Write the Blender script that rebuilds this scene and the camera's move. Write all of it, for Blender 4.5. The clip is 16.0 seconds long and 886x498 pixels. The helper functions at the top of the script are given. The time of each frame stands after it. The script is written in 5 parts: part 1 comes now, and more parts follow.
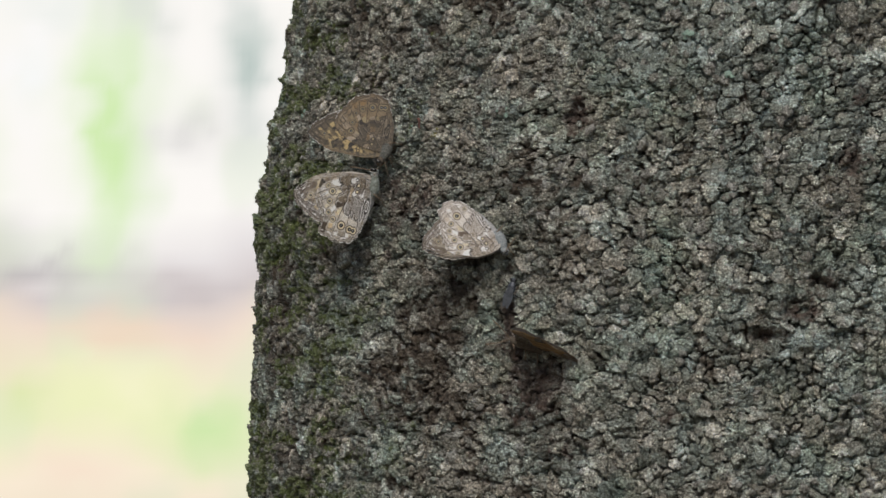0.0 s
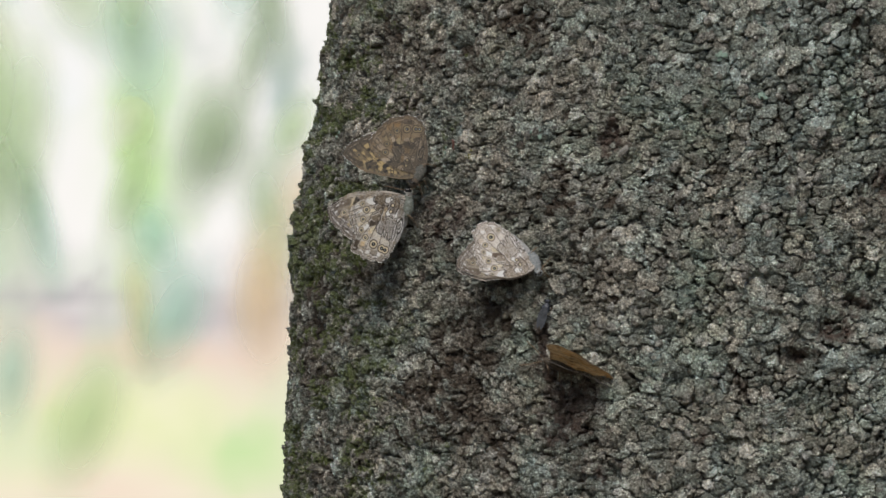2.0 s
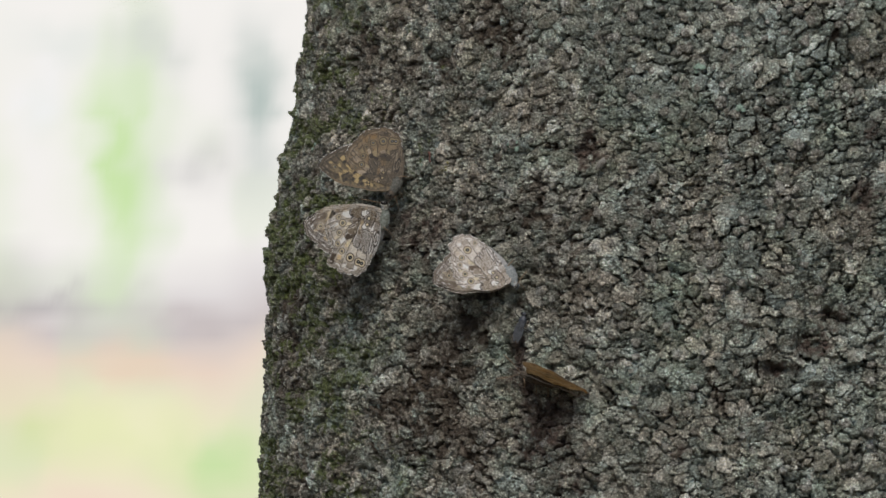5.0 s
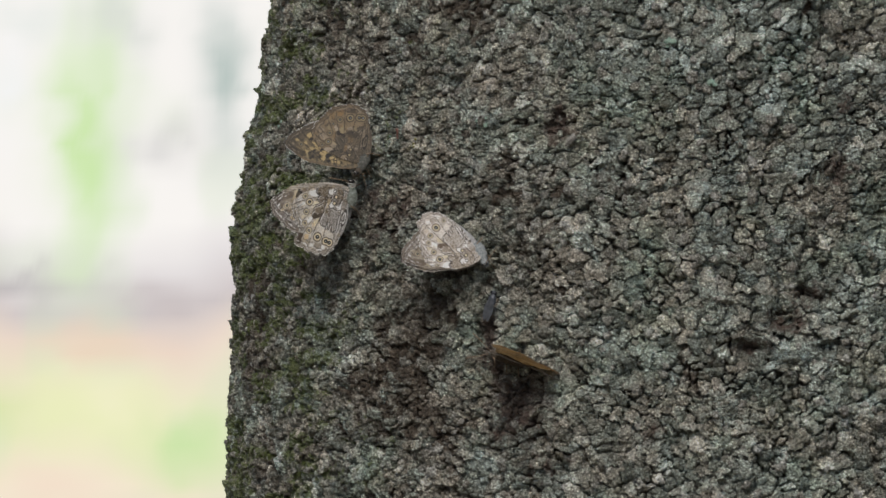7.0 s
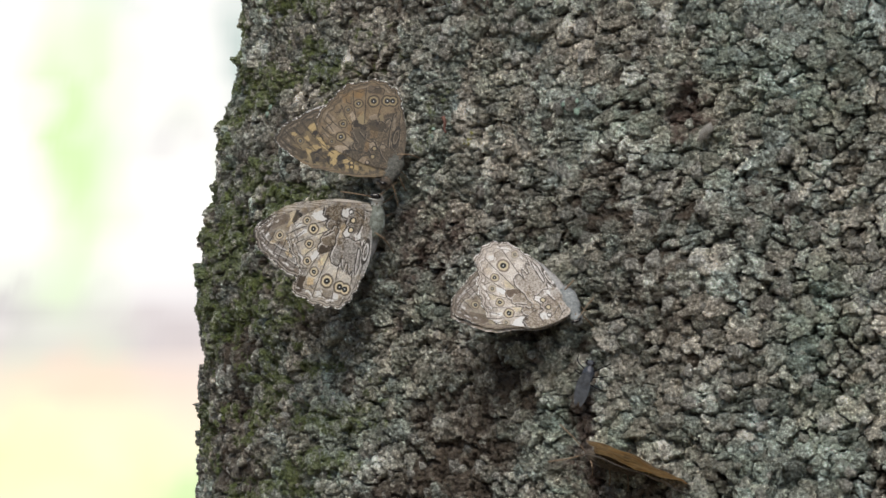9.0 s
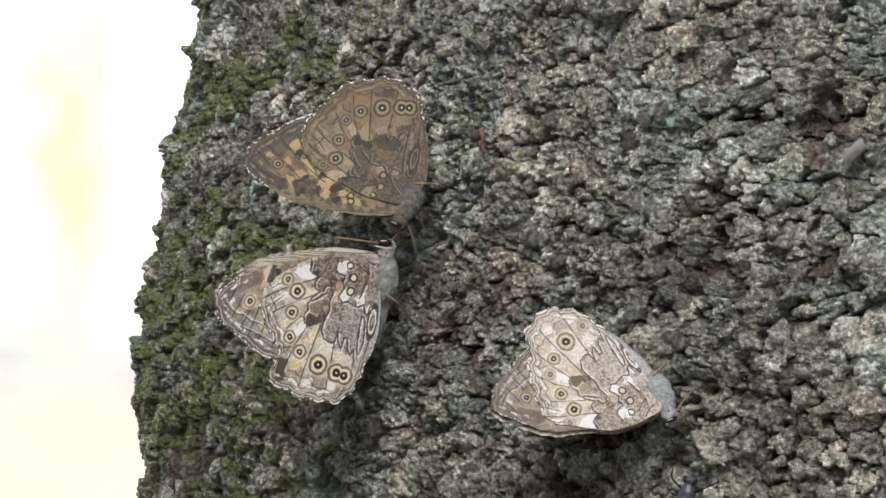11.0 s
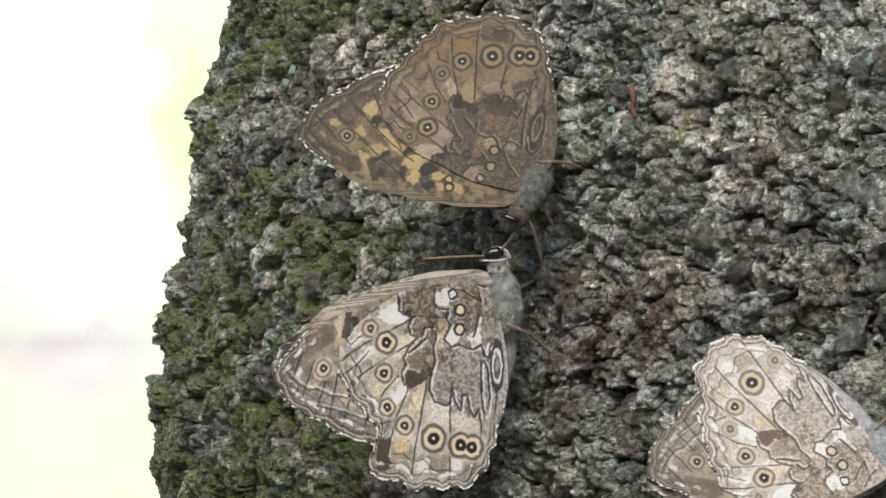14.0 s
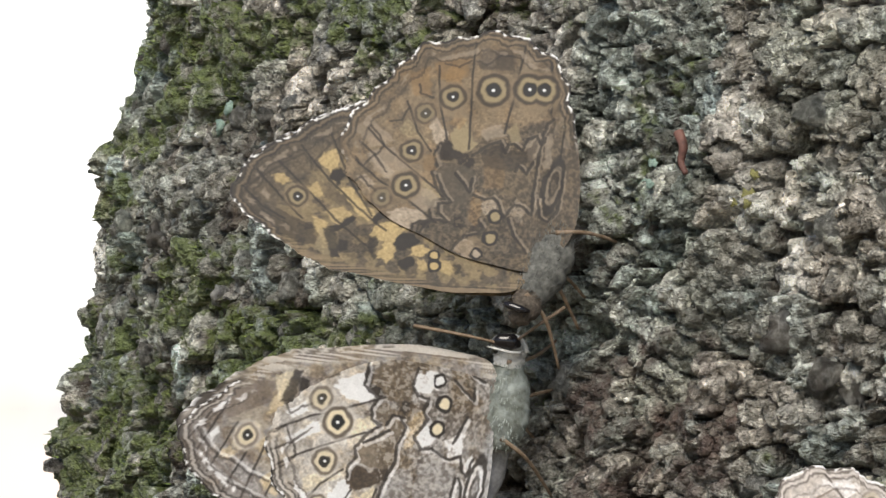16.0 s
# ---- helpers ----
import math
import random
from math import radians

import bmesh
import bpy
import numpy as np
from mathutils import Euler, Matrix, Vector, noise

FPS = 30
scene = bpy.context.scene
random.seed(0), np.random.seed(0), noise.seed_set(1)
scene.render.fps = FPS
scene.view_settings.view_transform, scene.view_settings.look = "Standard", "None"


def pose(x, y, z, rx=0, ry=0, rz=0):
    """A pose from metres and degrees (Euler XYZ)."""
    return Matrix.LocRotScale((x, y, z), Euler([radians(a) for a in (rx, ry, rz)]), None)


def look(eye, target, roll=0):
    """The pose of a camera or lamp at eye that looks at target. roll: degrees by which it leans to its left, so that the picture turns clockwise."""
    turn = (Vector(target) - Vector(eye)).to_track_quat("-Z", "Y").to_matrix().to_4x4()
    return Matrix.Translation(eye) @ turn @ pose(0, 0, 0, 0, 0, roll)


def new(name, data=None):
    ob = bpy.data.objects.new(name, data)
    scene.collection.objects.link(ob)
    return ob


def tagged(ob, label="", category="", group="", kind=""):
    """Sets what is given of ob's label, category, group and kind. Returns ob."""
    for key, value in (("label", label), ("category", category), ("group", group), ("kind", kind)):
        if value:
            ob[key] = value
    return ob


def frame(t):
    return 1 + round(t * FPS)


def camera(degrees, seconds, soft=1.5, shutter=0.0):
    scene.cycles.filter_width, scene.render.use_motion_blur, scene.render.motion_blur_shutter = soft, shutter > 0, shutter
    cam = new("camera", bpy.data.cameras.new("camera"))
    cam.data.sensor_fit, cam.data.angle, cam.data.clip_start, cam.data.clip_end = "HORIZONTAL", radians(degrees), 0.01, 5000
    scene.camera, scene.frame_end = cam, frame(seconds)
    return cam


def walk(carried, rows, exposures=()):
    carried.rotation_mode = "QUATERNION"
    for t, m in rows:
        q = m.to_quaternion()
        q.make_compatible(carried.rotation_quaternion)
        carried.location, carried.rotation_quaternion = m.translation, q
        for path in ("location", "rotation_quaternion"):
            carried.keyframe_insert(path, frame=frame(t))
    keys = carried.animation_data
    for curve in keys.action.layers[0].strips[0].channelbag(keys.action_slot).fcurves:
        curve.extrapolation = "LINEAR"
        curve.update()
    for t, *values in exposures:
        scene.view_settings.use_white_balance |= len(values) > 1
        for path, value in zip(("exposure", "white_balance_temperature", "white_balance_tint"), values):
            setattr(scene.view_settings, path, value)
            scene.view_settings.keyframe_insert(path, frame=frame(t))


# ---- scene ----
# ---- camera ----
cam = camera(2.0, 16.0, soft=1.5)
PATH = [
    (0.0, pose(0.0, -7.9078, 1.3500, 90.0000, -0.000, -0.0000)),
    (0.5, pose(0.0, -7.9252, 1.3499, 90.0055, -0.164, 0.0030)),
    (1.0, pose(0.0, -7.9358, 1.3499, 90.0195, -0.100, 0.0200)),
    (1.5, pose(0.0, -7.9260, 1.3499, 90.0445, 0.017, 0.0595)),
    (2.0, pose(0.0, -7.9274, 1.3499, 90.0485, 0.013, 0.0770)),
    (2.5, pose(0.0, -7.9438, 1.3498, 90.0455, -0.120, 0.1005)),
    (3.0, pose(0.0, -7.9410, 1.3498, 90.0260, -0.153, 0.1180)),
    (3.5, pose(0.0, -7.9290, 1.3499, 90.0305, -0.328, 0.0980)),
    (4.0, pose(0.0, -7.9482, 1.3498, 90.0710, -0.147, 0.0570)),
    (4.2, pose(0.0, -7.9494, 1.3498, 90.0770, -0.299, 0.0430)),
    (6.3, pose(0.0, -7.7660, 1.3507, 90.0585, 0.489, -0.0160)),
    (6.5, pose(0.0, -7.7798, 1.3506, 90.0415, 0.478, -0.0125)),
    (7.0, pose(0.0, -7.7866, 1.3506, 90.0230, 0.241, -0.0470)),
    (7.5, pose(0.0, -7.2074, 1.3535, 90.0095, 0.166, 0.0515)),
    (8.0, pose(0.0, -6.4566, 1.3573, 89.9770, 0.282, 0.1300)),
    (8.5, pose(0.0, -5.7726, 1.3607, 89.8220, 0.370, 0.0700)),
    (9.0, pose(0.0, -5.1684, 1.3638, 90.0000, 0.464, 0.0880)),
    (9.5, pose(0.0, -4.6142, 1.3665, 90.1675, 0.429, 0.1360)),
    (10.0, pose(0.0, -4.1196, 1.3690, 89.8650, 0.545, 0.2055)),
    (10.2, pose(0.0, -3.9396, 1.3699, 90.0060, 0.484, 0.2090)),
    (12.3, pose(0.0, -3.5334, 1.3719, 90.0465, 0.410, 0.2240)),
    (12.5, pose(0.0, -3.5320, 1.3719, 90.0295, 0.413, 0.2480)),
    (13.0, pose(0.0, -3.2480, 1.3734, 89.9730, 0.558, 0.3035)),
    (13.5, pose(0.0, -2.8942, 1.3751, 90.0005, 0.725, 0.4590)),
    (14.0, pose(0.0, -2.5778, 1.3767, 89.9505, 0.831, 0.5970)),
    (14.5, pose(0.0, -2.2926, 1.3781, 89.9595, 0.753, 0.6345)),
    (15.0, pose(0.0, -2.0350, 1.3794, 90.0085, 0.609, 0.7145)),
    (15.5, pose(0.0, -1.9110, 1.3800, 89.9490, 0.684, 0.7965)),
    (16.0, pose(0.0, -1.9060, 1.3800, 90.0620, 0.574, 0.7625)),
]
EXPOSURES = [(0.0, -0.52), (2.0, -0.54), (2.5, -0.62), (4.2, -0.64), (6.5, -0.60), (7.0, -0.58), (7.5, -0.44), (8.0, -0.44), (8.5, -0.48), (9.0, -0.24), (10.0, -0.14), (12.5, 0.32), (13.0, 0.14), (13.5, 0.10), (14.5, 0.0), (15.0, 0.08), (15.5, 0.18), (16.0, 0.24)]
walk(cam, PATH, EXPOSURES)

# ---- light: shaded woodland, bright soft sky ----
world = bpy.data.worlds.new("woodland_sky")
scene.world = world
world.use_nodes = True
wn = world.node_tree.nodes
sky = wn.new("ShaderNodeTexSky")
sky.sky_type, sky.sun_disc = "NISHITA", False
sky.sun_elevation, sky.sun_rotation = radians(45), radians(189)
wn["Background"].inputs["Strength"].default_value = 0.074
world.node_tree.links.new(sky.outputs["Color"], wn["Background"].inputs["Color"])
sun_data = bpy.data.lights.new("sun", "SUN")
sun_data.energy, sun_data.angle, sun_data.color = 3.15, radians(32), (1.0, 0.93, 0.83)
sun = new("sun", sun_data)
sun.matrix_world = look((-0.5, -3.2, 4.3), (0, 0, 1.0))

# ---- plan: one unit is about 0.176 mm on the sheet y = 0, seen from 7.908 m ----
FAR, HEIGHT, RADIUS = 7.9078, 1.35, 0.16
LENS = 784 / math.tan(radians(1.0))
UNIT = FAR / LENS
EDGE_V = [-120, 0, 150, 300, 400, 600, 882, 1000]
EDGE_U = [522, 510, 490, 461, 443, 440, 434, 430]


def spot(u, v, y):
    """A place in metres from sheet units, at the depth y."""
    s = (FAR + y) / LENS
    return Vector(((u - 784) * s, y, HEIGHT - (v - 441) * s))


def axis_x(z):
    v = 441 - (np.asarray(z) - HEIGHT) / ((FAR + RADIUS) / LENS)
    edge = np.interp(v, EDGE_V, EDGE_U) + 12
    return (FAR + RADIUS) * np.tan(np.arctan((edge - 784) / LENS) + math.asin(RADIUS / (FAR + RADIUS)))


def trunk_y(x, z):
    """Depth of the trunk's mean surface."""
    return RADIUS - math.sqrt(max(RADIUS ** 2 - (x - float(axis_x(z))) ** 2, 0))


def on_trunk(u, v, lift=0.0):
    """The place on the trunk's surface behind sheet point (u, v)."""
    y = 0.03
    for _ in range(40):
        p = spot(u, v, y)
        y = 0.5 * y + 0.5 * trunk_y(p.x, p.z)
    p = spot(u, v, y)
    n = Vector((p.x - float(axis_x(p.z)), p.y - RADIUS, 0)).normalized()
    return p + n * lift, n


# ---- arithmetic of relief ----
def lattice(ix, iy, seed):
    h = (ix.astype(np.int64) * 374761393 + iy.astype(np.int64) * 668265263 + seed * 1442695041) & 0xFFFFFFFF
    h = ((h ^ (h >> 13)) * 1274126177) & 0xFFFFFFFF
    return ((h ^ (h >> 16)) & 0xFFFFFF) / float(0x1000000)


def grain(x, y, seed):
    """Smooth noise, 0 to 1, one cell per unit."""
    ix, iy = np.floor(x), np.floor(y)
    fx, fy = x - ix, y - iy
    fx, fy = fx * fx * (3 - 2 * fx), fy * fy * (3 - 2 * fy)
    a, b = lattice(ix, iy, seed), lattice(ix + 1, iy, seed)
    c, d = lattice(ix, iy + 1, seed), lattice(ix + 1, iy + 1, seed)
    return (a + (b - a) * fx) * (1 - fy) + (c + (d - c) * fx) * fy


def layers(x, y, seed, octaves=4, gain=0.5):
    total, weight, size = 0.0, 0.0, 1.0
    for k in range(octaves):
        total = total + grain(x / size + 7.1 * k, y / size + 3.3 * k, seed + k) * gain ** k
        weight += gain ** k
        size *= 0.5
    return total / weight


def cells(x, y, seed, jitter=0.9):
    """Nearest and second-nearest distance, the way from the nearest seed and its three random numbers."""
    ix, iy = np.floor(x), np.floor(y)
    f1, f2 = np.full(x.shape, 9.0), np.full(x.shape, 9.0)
    gx, gy = np.zeros(x.shape), np.zeros(x.shape)
    rnd = [np.zeros(x.shape) for _ in range(3)]
    for oy in (-1, 0, 1):
        for ox in (-1, 0, 1):
            cx, cy = ix + ox, iy + oy
            px = cx + 0.5 + (lattice(cx, cy, seed) - 0.5) * jitter
            py = cy + 0.5 + (lattice(cx, cy, seed + 1) - 0.5) * jitter
            d = np.hypot(x - px, y - py)
            near = d < f1
            f2 = np.where(near, f1, np.minimum(f2, d))
            f1 = np.where(near, d, f1)
            gx, gy = np.where(near, x - px, gx), np.where(near, y - py, gy)
            for j in range(3):
                rnd[j] = np.where(near, lattice(cx, cy, seed + 2 + j), rnd[j])
    return f1, f2, gx, gy, rnd


def smooth(v, lo, hi):
    q = np.clip((v - lo) / (hi - lo), 0, 1)
    return q * q * (3 - 2 * q)


def blend(rgb, mask, colour):
    return rgb + (np.array(colour) - rgb) * np.clip(mask, 0, 1)[..., None]


# ---- materials ----
class Nodes:
    """Short hand for a node material."""

    def __init__(self, name, roughness=0.8, still=False):
        self.still = still
        self.mat = bpy.data.materials.new(name)
        self.mat.use_nodes = True
        self.tree = self.mat.node_tree
        self.bsdf = self.tree.nodes["Principled BSDF"]
        self.bsdf.inputs["Roughness"].default_value = roughness

    def add(self, kind, **inputs):
        node = self.tree.nodes.new(kind)
        for key, value in inputs.items():
            self.put(node.inputs[key.replace("_", " ")], value)
        return node

    def put(self, socket, value):
        if isinstance(value, bpy.types.NodeSocket):
            self.tree.links.new(value, socket)
        else:
            socket.default_value = value

    def coords(self):
        return self.add("ShaderNodeNewGeometry").outputs["Position"] if self.still else self.add("ShaderNodeTexCoord").outputs["Object"]

    def noise(self, scale, detail=4.0, rough=0.55, vector=None):
        n = self.add("ShaderNodeTexNoise", Scale=scale, Detail=detail, Roughness=rough)
        self.put(n.inputs["Vector"], vector or self.coords())
        return n.outputs["Fac"]

    def ramp(self, fac, stops):
        n = self.add("ShaderNodeValToRGB")
        self.put(n.inputs["Fac"], fac)
        ramp = n.color_ramp
        while len(ramp.elements) < len(stops):
            ramp.elements.new(0.5)
        for e, (pos, col) in zip(ramp.elements, stops):
            e.position, e.color = pos, (*col, 1.0) if len(col) == 3 else col
        return n.outputs["Color"]

    def mix(self, fac, a, b, blend="MIX"):
        n = self.add("ShaderNodeMix")
        n.data_type, n.blend_type = "RGBA", blend
        self.put(n.inputs[0], fac)
        for sock, v in ((n.inputs[6], a), (n.inputs[7], b)):
            self.put(sock, (*v, 1.0) if isinstance(v, tuple) and len(v) == 3 else v)
        return n.outputs[2]

    def math(self, op, a, b=0.0):
        n = self.add("ShaderNodeMath")
        n.operation = op
        self.put(n.inputs[0], a), self.put(n.inputs[1], b)
        return n.outputs[0]

    def attribute(self, name):
        n = self.add("ShaderNodeAttribute")
        n.attribute_name = name
        return n

    def bump(self, height, strength=0.5, distance=0.001):
        n = self.add("ShaderNodeBump", Strength=strength, Distance=distance, Height=height)
        self.put(self.bsdf.inputs["Normal"], n.outputs["Normal"])

    def colour(self, value):
        self.put(self.bsdf.inputs["Base Color"], (*value, 1.0) if isinstance(value, tuple) else value)
        return self.mat


def bark_material(name, pieces=False):
    """Grey-green crustose lichen on brown bark, with moss, damp sap stains and painted crevice shade."""
    m = Nodes(name, 0.46, True)
    fine, speck = m.noise(1400, 5, 0.65), m.noise(420, 4, 0.6)
    broad = m.noise(38, 3, 0.5)
    brown = m.ramp(speck, [(0.3, (0.065, 0.050, 0.039)), (0.7, (0.21, 0.172, 0.135))])
    crust = m.ramp(fine, [(0.3, (0.115, 0.113, 0.098)), (0.5, (0.235, 0.232, 0.210)), (0.68, (0.62, 0.615, 0.575))])
    teal = m.ramp(fine, [(0.3, (0.12, 0.145, 0.115)), (0.68, (0.46, 0.52, 0.44))])
    blotch = m.ramp(m.noise(115, 4, 0.6), [(0.52, (0, 0, 0)), (0.66, (0.9, 0.9, 0.9))])
    white = m.ramp(fine, [(0.3, (0.20, 0.205, 0.185)), (0.62, (0.78, 0.79, 0.77))])
    crust = m.mix(m.ramp(broad, [(0.5, (0, 0, 0)), (0.66, (0.5, 0.5, 0.5))]), crust, teal)
    crust = m.mix(blotch, crust, white)
    flakes = m.add("ShaderNodeTexVoronoi", Vector=m.mix(0.0006, m.coords(), m.add("ShaderNodeTexNoise", Scale=900.0).outputs["Color"], "ADD"), Scale=1150.0)
    # crumbs of differing paleness
    crumb = m.ramp(flakes.outputs["Color"], [(0.1, (0.88, 0.88, 0.87)), (0.5, (1.3, 1.3, 1.3)), (0.9, (1.85, 1.85, 1.85))])
    crust = m.mix(1.0, crust, crumb, "MULTIPLY")
    if not pieces:
        tint = m.ramp(m.attribute("hue").outputs["Fac"], [(0.12, (1.05, 0.98, 0.92)), (0.38, (1.0, 1.0, 0.96)), (0.62, (0.90, 1.0, 0.98)), (0.85, (0.86, 1.0, 1.03))])
        crust = m.mix(1.0, crust, tint, "MULTIPLY")
        # each flake has a paleness of its own
        crust = m.mix(1.0, crust, m.ramp(m.attribute("pale").outputs["Fac"], [(0.2, (0.74, 0.74, 0.73)), (0.5, (1.08, 1.08, 1.08)), (0.8, (1.65, 1.65, 1.66))]), "MULTIPLY")
    if pieces:
        info = m.add("ShaderNodeObjectInfo").outputs["Random"]
        cover = m.math("ADD", m.math("MULTIPLY", info, 0.5), m.math("MULTIPLY", speck, 0.9))
        colour = m.mix(m.ramp(cover, [(0.35, (0, 0, 0)), (0.75, (1, 1, 1))]), brown, crust)
    else:
        # brown shows in the joints, which puts crevice shade into the colour
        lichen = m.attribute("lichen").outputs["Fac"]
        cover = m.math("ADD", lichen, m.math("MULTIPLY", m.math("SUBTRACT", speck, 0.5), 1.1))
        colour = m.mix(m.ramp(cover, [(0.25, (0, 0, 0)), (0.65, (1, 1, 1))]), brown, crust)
    green = m.ramp(m.noise(2600, 3, 0.7), [(0.3, (0.055, 0.080, 0.018)), (0.7, (0.23, 0.295, 0.08))])
    if not pieces:
        moss = m.attribute("moss").outputs["Fac"]
        edge = m.math("ADD", moss, m.math("MULTIPLY", m.math("SUBTRACT", m.noise(460, 5, 0.65), 0.5), 2.6))
        colour = m.mix(m.ramp(edge, [(0.45, (0, 0, 0)), (0.75, (0.85, 0.85, 0.85))]), colour, green)
        # damp stain colour, stronger in the joints; it also paints the shade of cracks
        damp = m.attribute("sap_shade").outputs["Fac"]
        wet_shade = m.ramp(speck, [(0.3, (0.045, 0.030, 0.025)), (0.75, (0.20, 0.132, 0.108))])
        stain_shade = m.math("ADD", damp, m.math("MULTIPLY", m.math("SUBTRACT", m.noise(230, 5, 0.65), 0.5), 1.7))
        colour = m.mix(m.ramp(stain_shade, [(0.28, (0, 0, 0)), (0.62, (0.92, 0.92, 0.92))]), colour, wet_shade)
    tiny = m.noise(3400, 3, 0.6)
    m.put(m.bsdf.inputs["Roughness"], m.ramp(tiny, [(0.3, (0.30, 0.30, 0.30)), (0.7, (0.62, 0.62, 0.62))]))
    m.bump(m.math("ADD", m.math("ADD", fine, m.math("MULTIPLY", tiny, 0.4)), m.math("ADD", m.math("MULTIPLY", speck, 1.5), m.math("MULTIPLY", flakes.outputs["Distance"], -1.5))), 1.0, 0.0008)
    return m.colour(colour)


BARK, CRUST = bark_material("lichened_bark"), bark_material("lichen_crust", True)


def wing_material(name="wing_scales", share=0.12):
    m = Nodes(name, 0.62)
    dust = m.noise(5200, 3, 0.7)
    tint = m.attribute("pigment").outputs["Color"]
    m.bsdf.inputs["Sheen Weight"].default_value = 0.15
    m.bump(dust, 0.25, 0.0001)
    colour = m.mix(1.0, tint, m.ramp(dust, [(0.3, (0.84, 0.84, 0.84)), (0.7, (1.0, 1.0, 1.0))]), "MULTIPLY")
    thin = m.add("ShaderNodeBsdfTranslucent", Color=colour)
    both = m.add("ShaderNodeMixShader", Fac=share)
    out = m.tree.nodes["Material Output"]
    m.put(both.inputs[1], m.bsdf.outputs[0]), m.put(both.inputs[2], thin.outputs[0]), m.put(out.inputs["Surface"], both.outputs[0])
    return m.colour(colour)


def plain(name, dark, light, scale=900, roughness=0.7, bump=0.4):
    m = Nodes(name, roughness)
    n = m.noise(scale, 4, 0.6)
    if bump:
        m.bump(n, bump, 0.0003)
    return m.colour(m.ramp(n, [(0.3, dark), (0.7, light)]))


WING, THIN_WING = wing_material(), wing_material("thin_wing_scales", 0.5)
FUR = plain("blue_grey_fur", (0.10, 0.11, 0.085), (0.36, 0.40, 0.38), 1000, 0.9, 0.4)
DARK_GREY_FUR = plain("dark_grey_fur", (0.05, 0.052, 0.048), (0.20, 0.20, 0.18), 1800, 0.9, 0.4)
PALE_FUR = plain("pale_grey_fur", (0.16, 0.18, 0.19), (0.44, 0.47, 0.49), 1800, 0.9, 0.4)
DARK_FUR = plain("brown_fur", (0.03, 0.025, 0.02), (0.16, 0.13, 0.10), 2600, 0.9, 0.9)
PALE_SKIN = plain("pale_abdomen", (0.26, 0.26, 0.27), (0.52, 0.52, 0.53), 1700, 0.75, 0.5)
LEG = plain("leg_tan", (0.13, 0.085, 0.05), (0.36, 0.27, 0.19), 1500, 0.6, 0.3)
EYE = plain("eye_dark", (0.008, 0.007, 0.008), (0.02, 0.018, 0.02), 800, 0.15, 0.0)
WHITE_FUR = plain("white_face_fur", (0.45, 0.45, 0.43), (0.75, 0.75, 0.72), 2600, 0.9, 0.6)
FLY_BODY = plain("fly_blue_grey", (0.02, 0.023, 0.03), (0.10, 0.115, 0.15), 1600, 0.35, 0.4)
MOSS = plain("moss_green", (0.065, 0.10, 0.022), (0.26, 0.34, 0.09), 500, 0.85, 0.0)
MINT = plain("mint_lichen", (0.16, 0.27, 0.22), (0.46, 0.60, 0.52), 1500, 0.85, 0.6)
OCHRE = plain("yellow_green_lichen", (0.16, 0.16, 0.05), (0.44, 0.42, 0.17), 1500, 0.85, 0.6)
FLY_WING = plain("smoky_fly_wing", (0.03, 0.033, 0.04), (0.10, 0.11, 0.13), 700, 0.25, 0.2)
TWIG = plain("red_brown_twig", (0.06, 0.026, 0.020), (0.22, 0.105, 0.082), 900, 0.7, 0.5)
DEAD_WOOD = plain("pale_splinter", (0.16, 0.15, 0.14), (0.50, 0.49, 0.46), 900, 0.8, 0.6)


# ---- building ----
def mesh_of(name, verts, faces, material, flat=False):
    data = bpy.data.meshes.new(name)
    data.from_pydata([tuple(v) for v in verts], [], [tuple(q) for q in faces])
    data.materials.append(material)
    data.polygons.foreach_set("use_smooth", [not flat] * len(data.polygons))
    return data


def part(name, data, parent, label="", m=None):
    ob = new(name, data)
    ob.parent = parent
    if m is not None:
        ob.matrix_basis = m
    if label:
        ob["label"] = label
    return ob


def grid_mesh(name, co, material, wrap=False):
    """co: rows x columns x 3."""
    rows, cols = co.shape[:2]
    idx = np.arange(rows * cols).reshape(rows, cols)
    nxt = np.roll(idx, -1, axis=1) if wrap else idx[:, 1:]
    cur = idx if wrap else idx[:, :-1]
    quads = np.stack([cur[:-1], nxt[:-1], nxt[1:], cur[1:]], -1).reshape(-1, 4)
    data = bpy.data.meshes.new(name)
    data.vertices.add(rows * cols)
    data.vertices.foreach_set("co", co.reshape(-1).astype(np.float32))
    data.loops.add(quads.size)
    data.loops.foreach_set("vertex_index", quads.reshape(-1).astype(np.int32))
    data.polygons.add(len(quads))
    data.polygons.foreach_set("loop_start", np.arange(0, quads.size, 4, dtype=np.int32))
    data.polygons.foreach_set("loop_total", np.full(len(quads), 4, dtype=np.int32))
    data.polygons.foreach_set("use_smooth", np.ones(len(quads), dtype=bool))
    data.materials.append(material)
    data.update(calc_edges=True)
    return data


def set_float(data, name, values):
    layer = data.attributes.new(name, "FLOAT", "POINT")
    layer.data.foreach_set("value", np.asarray(values, dtype=np.float32).reshape(-1))


def set_colour(data, name, rgb):
    layer = data.attributes.new(name, "FLOAT_COLOR", "POINT")
    rgba = np.concatenate([rgb, np.ones((*rgb.shape[:-1], 1))], -1)
    layer.data.foreach_set("color", rgba.reshape(-1).astype(np.float32))


